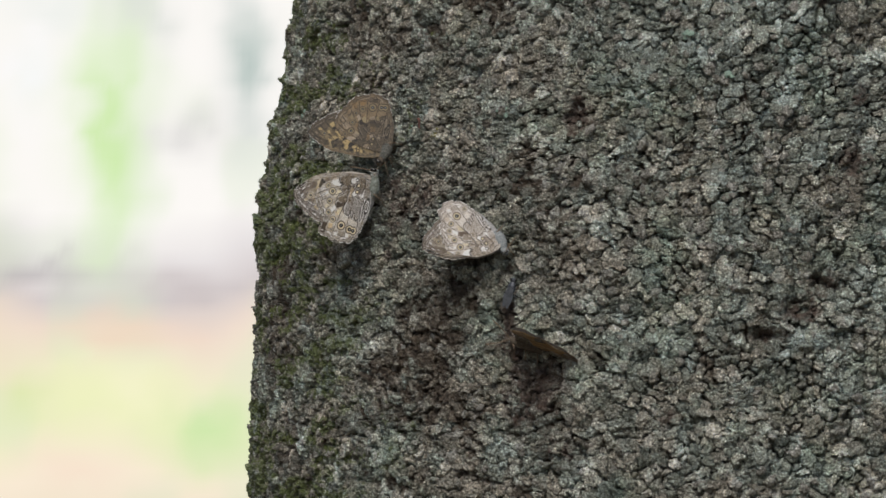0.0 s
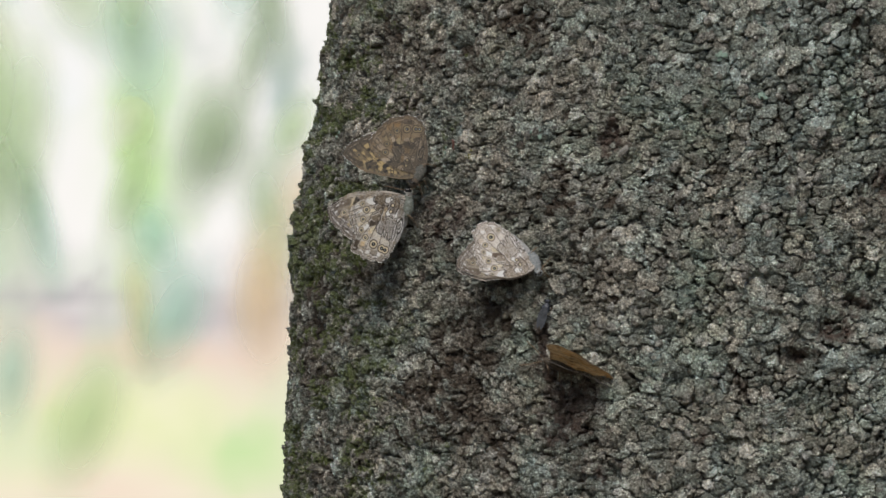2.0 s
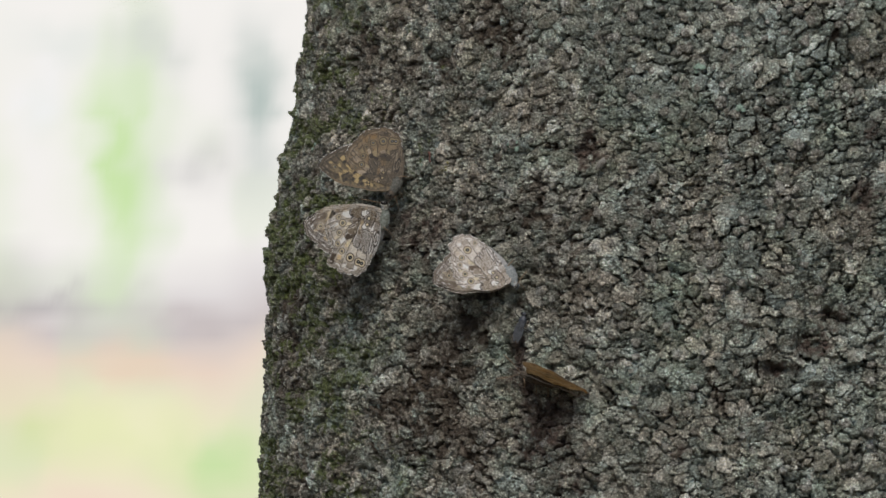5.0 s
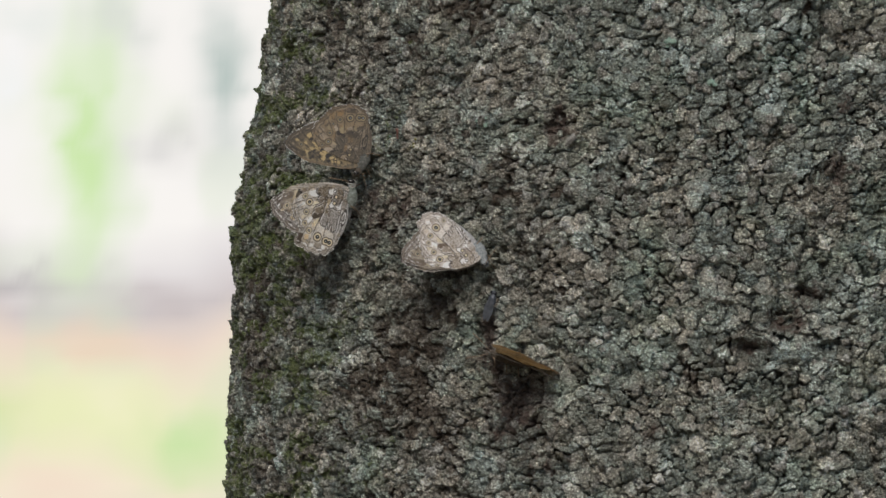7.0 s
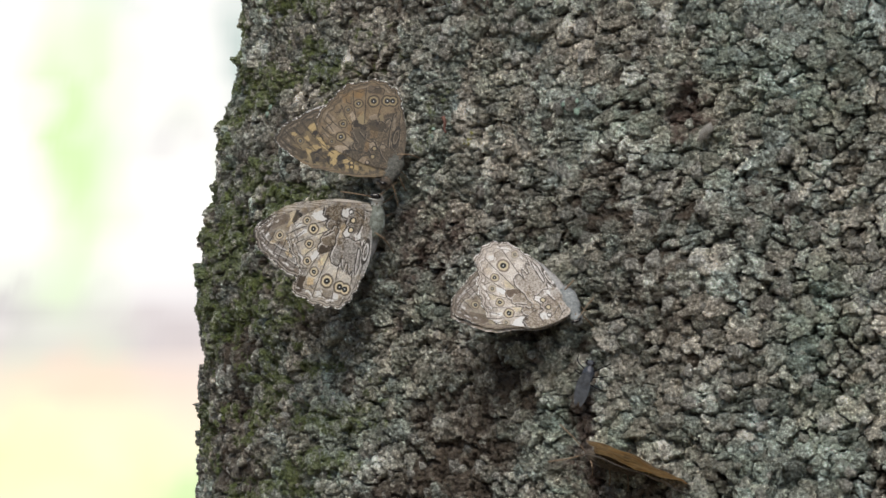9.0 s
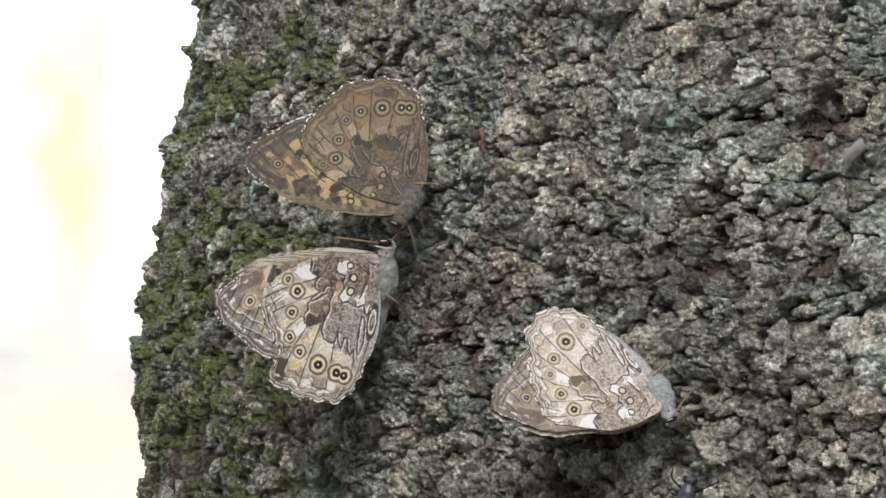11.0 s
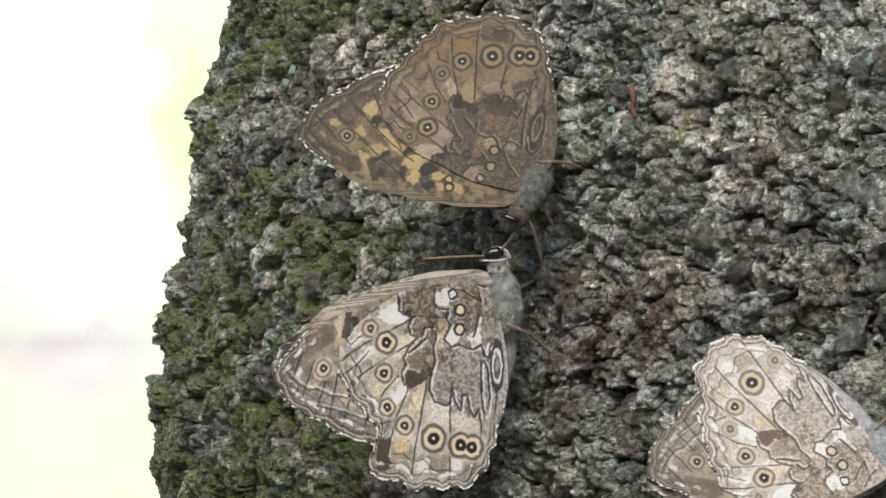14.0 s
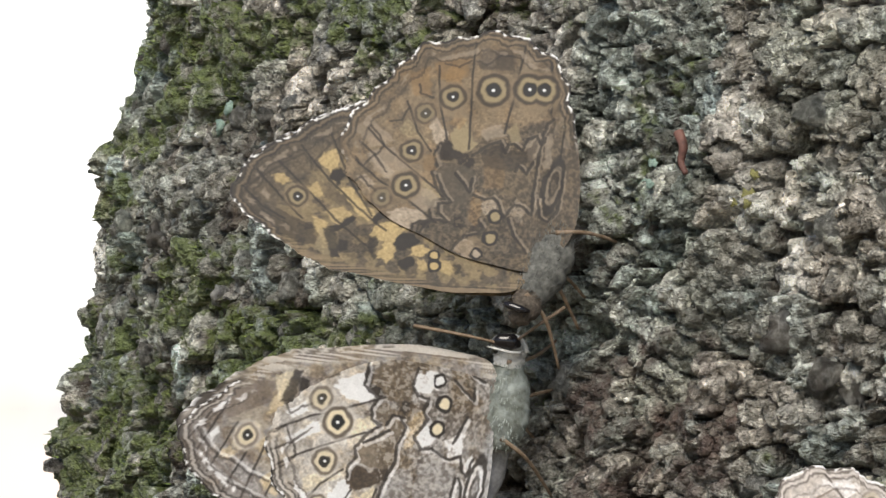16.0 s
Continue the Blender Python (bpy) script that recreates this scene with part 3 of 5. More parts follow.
def area(rgb, x, y, corners, colour, strength, soft=1.4):
    """Fill a ragged many-cornered area."""
    cx, cy = np.array([c[0] for c in corners], float), np.array([c[1] for c in corners], float)
    near = (x > cx.min() - 9) & (x < cx.max() + 9) & (y > cy.min() - 9) & (y < cy.max() + 9)
    if not near.any():
        return rgb
    px = x[near] + (layers(x[near] / 6, y[near] / 6, 91, 3) - 0.5) * 6
    py = y[near] + (layers(x[near] / 6 + 50, y[near] / 6, 93, 3) - 0.5) * 6
    inside, gap = np.zeros(px.shape, bool), np.full(px.shape, 99.0)
    k = len(corners)
    for i in range(k):
        x0, y0, x1, y1 = cx[i], cy[i], cx[(i + 1) % k], cy[(i + 1) % k]
        d, _ = near_line(px, py, x0, y0, x1, y1)
        gap = np.minimum(gap, d)
        if y0 != y1:
            inside ^= ((y0 > py) != (y1 > py)) & (px < (x1 - x0) * (py - y0) / (y1 - y0) + x0)
    mask = np.zeros(x.shape)
    mask[near] = strength * smooth(np.where(inside, gap, -gap), -soft, soft)
    return blend(rgb, mask, colour)


def line_of(rgb, x, y, points, width, colour, strength=0.9, tremble=3.2):
    """A dark, slightly trembling line through the points."""
    px = x + (layers(x / 5, y / 5, 95, 3) - 0.5) * tremble
    py = y + (layers(x / 5, y / 5 + 30, 97, 3) - 0.5) * tremble
    d = np.full(x.shape, 99.0)
    for (x0, y0), (x1, y1) in zip(points, points[1:]):
        d = np.minimum(d, near_line(px, py, x0, y0, x1, y1)[0])
    return blend(rgb, strength * (1 - smooth(d, width * 0.28, width * 0.28 + 1.4)), colour)


def hind_colour(x, y, edge, pal):
    rgb = mottle(x, y, pal)
    across, ra, rb, r, phi = sectors(x, y, (4, 20), [(194, 93), (189, 129), (157, 166), (135, 215), (104, 248), (54, 258), (30, 258)], 5)
    rag = (layers(x / 7, y / 7, 53, 3) - 0.5) * 12
    border = 112 + 40 * smooth(phi, 0.55, 1.3) - 8 * smooth(phi, 1.5, 2.0) + rag
    outer = smooth(r - border, -3, 5)
    # pale outer band: whitish, tan and greyish spaces
    rgb = blend(rgb, outer * (0.5 + 0.5 * smooth(layers(x / 14, y / 14, 59, 3), 0.36, 0.6)), pal["pale"])
    rgb = blend(rgb, outer * 0.25 * smooth(layers(x / 12 + 5, y / 12, 61, 3), 0.46, 0.62), pal["warm"])
    rgb = blend(rgb, outer * 0.4 * smooth(layers(x / 11 + 25, y / 11, 62, 3), 0.5, 0.64), pal["grey"])
    inner = (1 - smooth(x, 5, 50)) * smooth(y, 30, 70) * (0.35 + 0.65 * smooth(layers(x / 11, y / 11, 73, 2), 0.35, 0.6))
    rgb = blend(rgb, 0.6 * inner, pal["blue"])
    rgb = blend(rgb, 0.85 * (1 - smooth(x, -14, -4)), pal["blue"])
    # brown and grey fields of the inner half
    rgb = area(rgb, x, y, [(114, 15), (102, -1), (80, 6), (73, 26), (74, 36), (91, 38), (102, 33), (113, 26)], pal["ground"], 0.85)
    rgb = area(rgb, x, y, [(106, 52), (97, 41), (86, 46), (80, 53), (91, 63), (101, 61)], pal["ground"], 0.8)
    rgb = area(rgb, x, y, [(96, 65), (80, 52), (71, 59), (74, 81), (71, 100), (84, 107), (98, 107), (111, 104), (115, 96), (108, 85), (102, 74)], pal["ground"], 0.85)
    rgb = area(rgb, x, y, [(74, 104), (58, 100), (50, 111), (54, 141), (58, 154), (69, 152), (76, 141), (81, 126)], pal["grey"], 0.75)
    rgb = area(rgb, x, y, [(49, 96), (28, 81), (13, 89), (13, 126), (15, 155), (24, 155), (32, 141), (39, 141), (47, 133), (50, 118)], pal["grey"], 0.8)
    rgb = area(rgb, x, y, [(69, 52), (56, 37), (54, 59), (61, 78), (69, 81)], pal["warm"], 0.55)
    rgb = area(rgb, x, y, [(73, 44), (58, 26), (41, 41), (50, 50), (58, 41)], pal["brown"], 0.45)
    rgb = area(rgb, x, y, [(39, 37), (13, 22), (1, 37), (13, 56), (31, 67), (34, 52)], pal["brown"], 0.45)
    # whitish spaces
    rgb = area(rgb, x, y, [(122, 16), (139, 28), (150, 38), (132, 47), (113, 47), (104, 38), (115, 34), (121, 28)], pal["light"], 0.95)
    rgb = area(rgb, x, y, [(124, 67), (108, 56), (98, 65), (102, 71), (115, 77), (124, 81)], pal["cream"], 0.8)
    rgb = area(rgb, x, y, [(115, 126), (106, 133), (110, 142), (120, 151), (126, 157), (129, 144), (123, 130)], pal["light"], 0.95)
    rgb = area(rgb, x, y, [(104, 144), (87, 124), (84, 133), (87, 147), (96, 163)], pal["cream"], 0.8)
    rgb = area(rgb, x, y, [(71, 7), (61, 1), (50, 3), (50, 16), (56, 24), (69, 26), (73, 15)], pal["light"], 0.9)
    rgb = area(rgb, x, y, [(56, 61), (49, 55), (39, 65), (41, 71), (50, 75), (58, 68)], pal["light"], 0.85)
    rgb = area(rgb, x, y, [(31, 65), (13, 52), (13, 75), (24, 78)], pal["light"], 0.6)
    rgb = area(rgb, x, y, [(4, 74), (1, 70), (-1, 84), (4, 89), (7, 83)], pal["light"], 0.85)
    rgb = area(rgb, x, y, [(189, 75), (172, 59), (167, 67), (182, 77)], pal["light"], 0.6)
    rgb = area(rgb, x, y, [(184, 100), (155, 74), (151, 83), (175, 104)], pal["light"], 0.6)
    rgb = area(rgb, x, y, [(158, 133), (132, 118), (126, 126), (142, 141), (154, 150)], pal["cream"], 0.6)
    rgb = area(rgb, x, y, [(82, 148), (58, 157), (54, 170), (65, 181), (86, 174)], pal["pale"], 0.7)
    rgb = area(rgb, x, y, [(49, 155), (34, 164), (17, 174), (16, 189), (36, 191), (49, 185)], pal["pale"], 0.7)
    rgb = area(rgb, x, y, [(53, 224), (39, 224), (34, 241), (50, 246)], pal["light"], 0.5)
    rgb = area(rgb, x, y, [(98, 228), (83, 224), (80, 238), (96, 246)], pal["light"], 0.45)
    # tan and brown spaces by the rim
    rgb = area(rgb, x, y, [(123, 197), (108, 195), (108, 215), (121, 221), (126, 211)], pal["warm"], 0.8)
    rgb = area(rgb, x, y, [(110, 152), (98, 144), (93, 157), (104, 169)], pal["warm"], 0.5)
    rgb = area(rgb, x, y, [(83, 219), (59, 219), (58, 241), (77, 244)], pal["brown"], 0.4)
    rgb = area(rgb, x, y, [(154, 187), (135, 181), (132, 196), (148, 198)], pal["grey"], 0.6)
    # dark blots
    rgb = area(rgb, x, y, [(123, 13), (115, 9), (114, 26), (104, 31), (96, 37), (104, 40), (116, 35), (122, 28)], pal["dark"], 0.9)
    rgb = area(rgb, x, y, [(81, 38), (74, 34), (72, 43), (75, 50), (82, 47)], pal["dark"], 0.75)
    rgb = area(rgb, x, y, [(118, 117), (110, 107), (95, 111), (77, 104), (75, 113), (87, 123), (98, 130), (108, 135), (114, 126)], pal["brown"], 0.95)
    rgb = area(rgb, x, y, [(161, 22), (148, 18), (144, 27), (157, 34)], pal["brown"], 0.8)
    # scale grain, coarser in the inner half
    rgb = rgb * (0.74 + 0.55 * layers(x / 2.2, y / 2.2, 65, 2))[..., None]
    speck = layers(x / 3.2, y / 3.2, 67, 2)
    rgb = blend(rgb, 0.38 * (1 - outer) * smooth(speck, 0.54, 0.68), pal["brown"])
    rgb = blend(rgb, 0.4 * (1 - outer) * (1 - smooth(speck, 0.34, 0.46)), pal["pale"])
    # joining lines
    rgb = line_of(rgb, x, y, [(121, 4), (117, 17), (118, 32), (110, 37), (101, 41), (105, 53), (102, 63), (93, 67), (103, 78), (113, 95), (108, 102), (114, 115), (113, 124)], 3.2, pal["light"], 0.35, 2.4)
    rgb = line_of(rgb, x, y, [(124, 1), (120, 15), (121, 30), (113, 35), (104, 39), (108, 50), (105, 61), (96, 65), (106, 75), (115, 93), (111, 100), (117, 113), (115, 122)], 3.0, pal["dark"], 0.75, 2.4)
    if pal["zigzag"]:
        rgb = area(rgb, x, y, [(205, 127), (188, 141), (160, 121), (181, 109)], pal["light"], 0.5)
        rgb = area(rgb, x, y, [(185, 102), (159, 114), (136, 93), (149, 70), (172, 84)], pal["light"], 0.5)
        rgb = area(rgb, x, y, [(127, 75), (109, 72), (97, 61), (114, 44), (130, 54)], pal["light"], 0.55)
        rgb = area(rgb, x, y, [(164, 200), (144, 212), (134, 180), (152, 173)], pal["warm"], 0.6)
        rgb = area(rgb, x, y, [(142, 219), (107, 230), (104, 207), (129, 198)], pal["warm"], 0.6)
        rgb = area(rgb, x, y, [(129, 111), (116, 111), (111, 95), (122, 93)], pal["warm"], 0.5)
        rgb = area(rgb, x, y, [(107, 141), (91, 149), (78, 134), (87, 119), (100, 124)], pal["cream"], 0.95)
        rgb = area(rgb, x, y, [(78, 150), (60, 163), (50, 151), (69, 140)], pal["light"], 0.6)
        rgb = area(rgb, x, y, [(51, 156), (42, 167), (35, 146), (43, 140)], pal["cream"], 0.7)
        rgb = area(rgb, x, y, [(29, 144), (18, 158), (11, 135), (22, 124)], pal["light"], 0.6)
        rgb = area(rgb, x, y, [(100, 238), (65, 250), (59, 224), (93, 220)], pal["brown"], 0.5)
        rgb = area(rgb, x, y, [(134, 194), (103, 201), (93, 160), (119, 157)], pal["pale"], 0.6)
        rgb = area(rgb, x, y, [(53, 233), (21, 233), (5, 190), (42, 175)], pal["pale"], 0.5)
        rgb = area(rgb, x, y, [(11, 158), (5, 163), (-1, 124), (5, 116)], pal["light"], 0.5)
        rgb = area(rgb, x, y, [(8, 203), (-1, 198), (-16, 148), (-9, 146)], pal["light"], 0.45)
        rgb = area(rgb, x, y, [(102, 94), (76, 107), (66, 75), (82, 58), (103, 73)], pal["ground"], 0.6)
        rgb = area(rgb, x, y, [(68, 122), (45, 124), (40, 88), (59, 84)], pal["warm"], 0.35)
        rgb = area(rgb, x, y, [(72, 17), (55, 30), (43, 20), (55, 4), (70, 4)], pal["pale"], 0.5)
        rgb = area(rgb, x, y, [(72, 126), (55, 140), (45, 132), (30, 136), (18, 153), (17, 127), (36, 109), (65, 109)], pal["brown"], 0.55)
        rgb = line_of(rgb, x, y, [(107, 91), (98, 76), (87, 65), (98, 61), (96, 50), (85, 42), (99, 42), (108, 30), (109, 23)], 2.4, pal["light"], 0.45, 3.0)
        rgb = line_of(rgb, x, y, [(54, 49), (47, 41), (53, 33), (64, 30), (70, 19), (74, 8)], 2.4, pal["light"], 0.45, 3.0)
        rgb = line_of(rgb, x, y, [(65, 77), (54, 74), (46, 78), (39, 73), (30, 58), (26, 67), (22, 74), (14, 74), (6, 67)], 2.4, pal["light"], 0.45, 3.0)
        rgb = line_of(rgb, x, y, [(77, 121), (70, 130), (63, 138), (53, 144), (45, 132), (45, 142), (39, 145), (29, 138), (26, 153), (18, 158), (13, 149), (10, 174), (6, 181)], 2.4, pal["light"], 0.45, 3.0)
        rgb = line_of(rgb, x, y, [(3, 66), (7, 91), (9, 117), (12, 143), (9, 157)], 2.4, pal["light"], 0.45, 3.0)
        rgb = line_of(rgb, x, y, [(1, 85), (-5, 66), (-14, 62), (-21, 77), (-20, 104), (-16, 123), (-8, 126), (0, 112), (-1, 89)], 2.4, pal["light"], 0.45, 3.0)
        rgb = line_of(rgb, x, y, [(25, 56), (17, 41), (6, 30), (-1, 22)], 2.4, pal["light"], 0.45, 3.0)
        rgb = line_of(rgb, x, y, [(31, 112), (27, 119), (19, 111), (15, 126)], 2.4, pal["light"], 0.45, 3.0)
        rgb = line_of(rgb, x, y, [(89, 98), (78, 88), (70, 79), (71, 96)], 2.4, pal["light"], 0.45, 3.0)
        rgb = line_of(rgb, x, y, [(109, 89), (100, 74), (89, 63), (100, 59), (98, 48), (87, 40), (101, 40), (110, 28), (111, 21)], 3.4, pal["dark"], 0.75, 2.4)
        rgb = line_of(rgb, x, y, [(56, 47), (49, 39), (55, 31), (66, 28), (72, 17), (76, 6)], 3.4, pal["dark"], 0.75, 2.4)
        rgb = line_of(rgb, x, y, [(67, 75), (56, 72), (48, 76), (41, 71), (32, 56), (28, 65), (24, 72), (16, 72), (8, 65)], 3.4, pal["dark"], 0.75, 2.4)
        rgb = line_of(rgb, x, y, [(79, 119), (72, 128), (65, 136), (55, 142), (47, 130), (47, 140), (41, 143), (31, 136), (28, 151), (20, 156), (15, 147), (12, 172), (8, 179)], 3.4, pal["dark"], 0.75, 2.4)
        rgb = line_of(rgb, x, y, [(5, 64), (9, 89), (11, 115), (14, 141), (11, 155)], 3.4, pal["dark"], 0.75, 2.4)
        rgb = line_of(rgb, x, y, [(3, 83), (-3, 64), (-12, 60), (-19, 75), (-18, 102), (-14, 121), (-6, 124), (2, 110), (1, 87)], 3.4, pal["dark"], 0.75, 2.4)
        rgb = line_of(rgb, x, y, [(27, 54), (19, 39), (8, 28), (1, 20)], 3.4, pal["dark"], 0.75, 2.4)
        rgb = line_of(rgb, x, y, [(33, 110), (29, 117), (21, 109), (17, 124)], 3.4, pal["dark"], 0.75, 2.4)
        rgb = line_of(rgb, x, y, [(91, 96), (80, 86), (72, 77), (73, 94)], 3.4, pal["dark"], 0.75, 2.4)
    else:
        rgb = line_of(rgb, x, y, [(70, 4), (71, 21), (64, 30), (53, 30), (55, 43), (49, 50), (58, 69), (49, 80), (38, 76)], 3.2, pal["light"], 0.35, 2.4)
        rgb = line_of(rgb, x, y, [(75, 56), (68, 63), (73, 80), (70, 98), (75, 113), (78, 135), (70, 152), (56, 158), (50, 152)], 3.2, pal["light"], 0.35, 2.4)
        rgb = line_of(rgb, x, y, [(50, 152), (47, 135), (44, 152), (36, 163), (34, 143), (27, 143), (25, 161), (18, 172), (12, 161), (9, 187)], 3.2, pal["light"], 0.35, 2.4)
        rgb = line_of(rgb, x, y, [(38, 76), (27, 82), (18, 82), (9, 78), (4, 91), (-1, 95), (-3, 78)], 3.2, pal["light"], 0.35, 2.4)
        rgb = line_of(rgb, x, y, [(9, 98), (9, 143), (6, 165), (1, 169), (-1, 143), (1, 106), (6, 98)], 3.2, pal["light"], 0.35, 2.4)
        rgb = line_of(rgb, x, y, [(88, 65), (83, 54), (73, 54)], 3.2, pal["light"], 0.35, 2.4)
        rgb = line_of(rgb, x, y, [(105, 87), (92, 78), (83, 69)], 3.2, pal["light"], 0.35, 2.4)
        rgb = line_of(rgb, x, y, [(33, 6), (19, 16), (9, 21), (12, 10)], 3.2, pal["light"], 0.35, 2.4)
        rgb = line_of(rgb, x, y, [(28, -11), (14, -1), (3, 1)], 3.2, pal["light"], 0.35, 2.4)
        rgb = line_of(rgb, x, y, [(12, 39), (16, 54), (19, 66)], 3.2, pal["light"], 0.35, 2.4)
        rgb = line_of(rgb, x, y, [(73, 1), (74, 19), (67, 28), (56, 28), (58, 41), (52, 48), (61, 67), (52, 78), (41, 74)], 3.0, pal["dark"], 0.75, 2.4)
        rgb = line_of(rgb, x, y, [(78, 53), (71, 61), (75, 78), (73, 96), (78, 111), (81, 133), (73, 150), (59, 155), (53, 150)], 3.0, pal["dark"], 0.75, 2.4)
        rgb = line_of(rgb, x, y, [(53, 150), (50, 133), (47, 150), (39, 161), (37, 141), (30, 141), (28, 159), (21, 170), (15, 159), (12, 185)], 3.0, pal["dark"], 0.75, 2.4)
        rgb = line_of(rgb, x, y, [(41, 74), (30, 80), (21, 80), (12, 75), (7, 89), (2, 93), (0, 75)], 2.6, pal["dark"], 0.85, 2.4)
        rgb = line_of(rgb, x, y, [(12, 96), (12, 141), (9, 163), (4, 167), (1, 141), (4, 104), (9, 96)], 2.6, pal["dark"], 0.85, 2.4)
        rgb = line_of(rgb, x, y, [(91, 63), (86, 52), (75, 52)], 2.6, pal["dark"], 0.85, 2.4)
        rgb = line_of(rgb, x, y, [(108, 85), (95, 75), (86, 67)], 2.6, pal["dark"], 0.85, 2.4)
        rgb = line_of(rgb, x, y, [(36, 4), (22, 13), (12, 19), (15, 7)], 2.6, pal["dark"], 0.85, 2.4)
        rgb = line_of(rgb, x, y, [(31, -13), (17, -4), (6, -1)], 2.6, pal["dark"], 0.85, 2.4)
        rgb = line_of(rgb, x, y, [(15, 37), (19, 52), (22, 64)], 2.6, pal["dark"], 0.85, 2.4)
    # veins
    rgb = line_of(rgb, x, y, [(98, 37), (132, 56), (165, 73), (194, 93)], 1.6, pal["dark"], 0.8, 1.2)
    rgb = line_of(rgb, x, y, [(108, 75), (132, 89), (169, 113), (189, 130)], 1.6, pal["dark"], 0.8, 1.2)
    rgb = line_of(rgb, x, y, [(121, 115), (139, 135), (157, 167)], 1.6, pal["dark"], 0.8, 1.2)
    rgb = line_of(rgb, x, y, [(108, 133), (124, 170), (135, 215)], 1.6, pal["dark"], 0.8, 1.2)
    rgb = line_of(rgb, x, y, [(84, 126), (93, 178), (100, 215), (104, 248)], 1.6, pal["dark"], 0.8, 1.2)
    rgb = line_of(rgb, x, y, [(53, 152), (53, 200), (54, 258)], 1.6, pal["dark"], 0.8, 1.2)
    rgb = line_of(rgb, x, y, [(12, 185), (16, 215), (30, 258)], 1.6, pal["dark"], 0.8, 1.2)
    rgb = line_of(rgb, x, y, [(-9, 133), (-3, 192), (13, 241)], 1.6, pal["dark"], 0.8, 1.2)
    # scalloped edges of the grey spaces near the front corner
    rgb = line_of(rgb, x, y, [(192, 64), (184, 75), (176, 67), (164, 59)], 1.8, pal["dark"], 0.7, 2.4)
    rgb = line_of(rgb, x, y, [(195, 96), (185, 87), (176, 102), (160, 83)], 1.8, pal["dark"], 0.7, 2.4)
    rgb = line_of(rgb, x, y, [(194, 114), (175, 101), (169, 113), (176, 124), (187, 133)], 1.8, pal["dark"], 0.7, 2.4)
    rgb = line_of(rgb, x, y, [(169, 141), (158, 145), (154, 159)], 1.8, pal["dark"], 0.7, 2.4)
    rgb = line_of(rgb, x, y, [(150, 189), (145, 179), (132, 176)], 1.8, pal["dark"], 0.7, 2.4)
    rgb = line_of(rgb, x, y, [(129, 219), (115, 218), (104, 228)], 1.8, pal["brown"], 0.6, 2.4)
    rgb = line_of(rgb, x, y, [(98, 228), (87, 226), (74, 241), (56, 240)], 1.8, pal["brown"], 0.6, 2.4)
    rgb = line_of(rgb, x, y, [(50, 249), (34, 243), (13, 226)], 1.8, pal["brown"], 0.6, 2.4)
    q = np.hypot((x + 9) / 8, (y - 102) / 29) + (layers(x / 6, y / 6, 87, 2) - 0.5) * 0.3
    rgb = blend(rgb, 0.85 * (1 - smooth(np.abs(q - 1), 0.10, 0.28)), pal["dark"])
    rgb = blend(rgb, 0.35 * (1 - smooth(np.abs(q - 0.68), 0.06, 0.2)), pal["light"])
    rgb = blend(rgb, 0.6 * (1 - smooth(np.abs(q - 0.42), 0.04, 0.2)), pal["dark"])
    for cx, cy, q, fill in ((50, 8, 6.0, "light"), (40, 29, 7.5, "cream"), (41, 55, 7.0, "cream")):
        rgb = ring(rgb, x, y, cx, cy, q, pal, fill)
    # the folded, worn hind corner
    rgb = area(rgb, x, y, [(155, 200), (131, 196), (135, 215), (130, 236), (154, 248)], pal["brown"], 0.9 * pal["fold"])
    rgb = area(rgb, x, y, [(157, 205), (149, 205), (150, 240), (157, 240)], pal["pale"], 0.6 * pal["fold"])
    far = smooth(r, 120, 165) * smooth(phi, 0.30, 0.5)
    rgb = rim(rgb, x, y, edge, far, pal, across)
    for cx, cy, q, k in HIND_SPOTS:
        if cy == 181:
            q *= pal.get("third", 1.0)
        if k == 2 and not pal["double"]:
            q, k = 12, 0.8
        rgb = eyespot(rgb, x, y, cx, cy, q, k if pal["spots"] >= 1 or q > 12 else k * pal["spots"], pal)
    return rgb


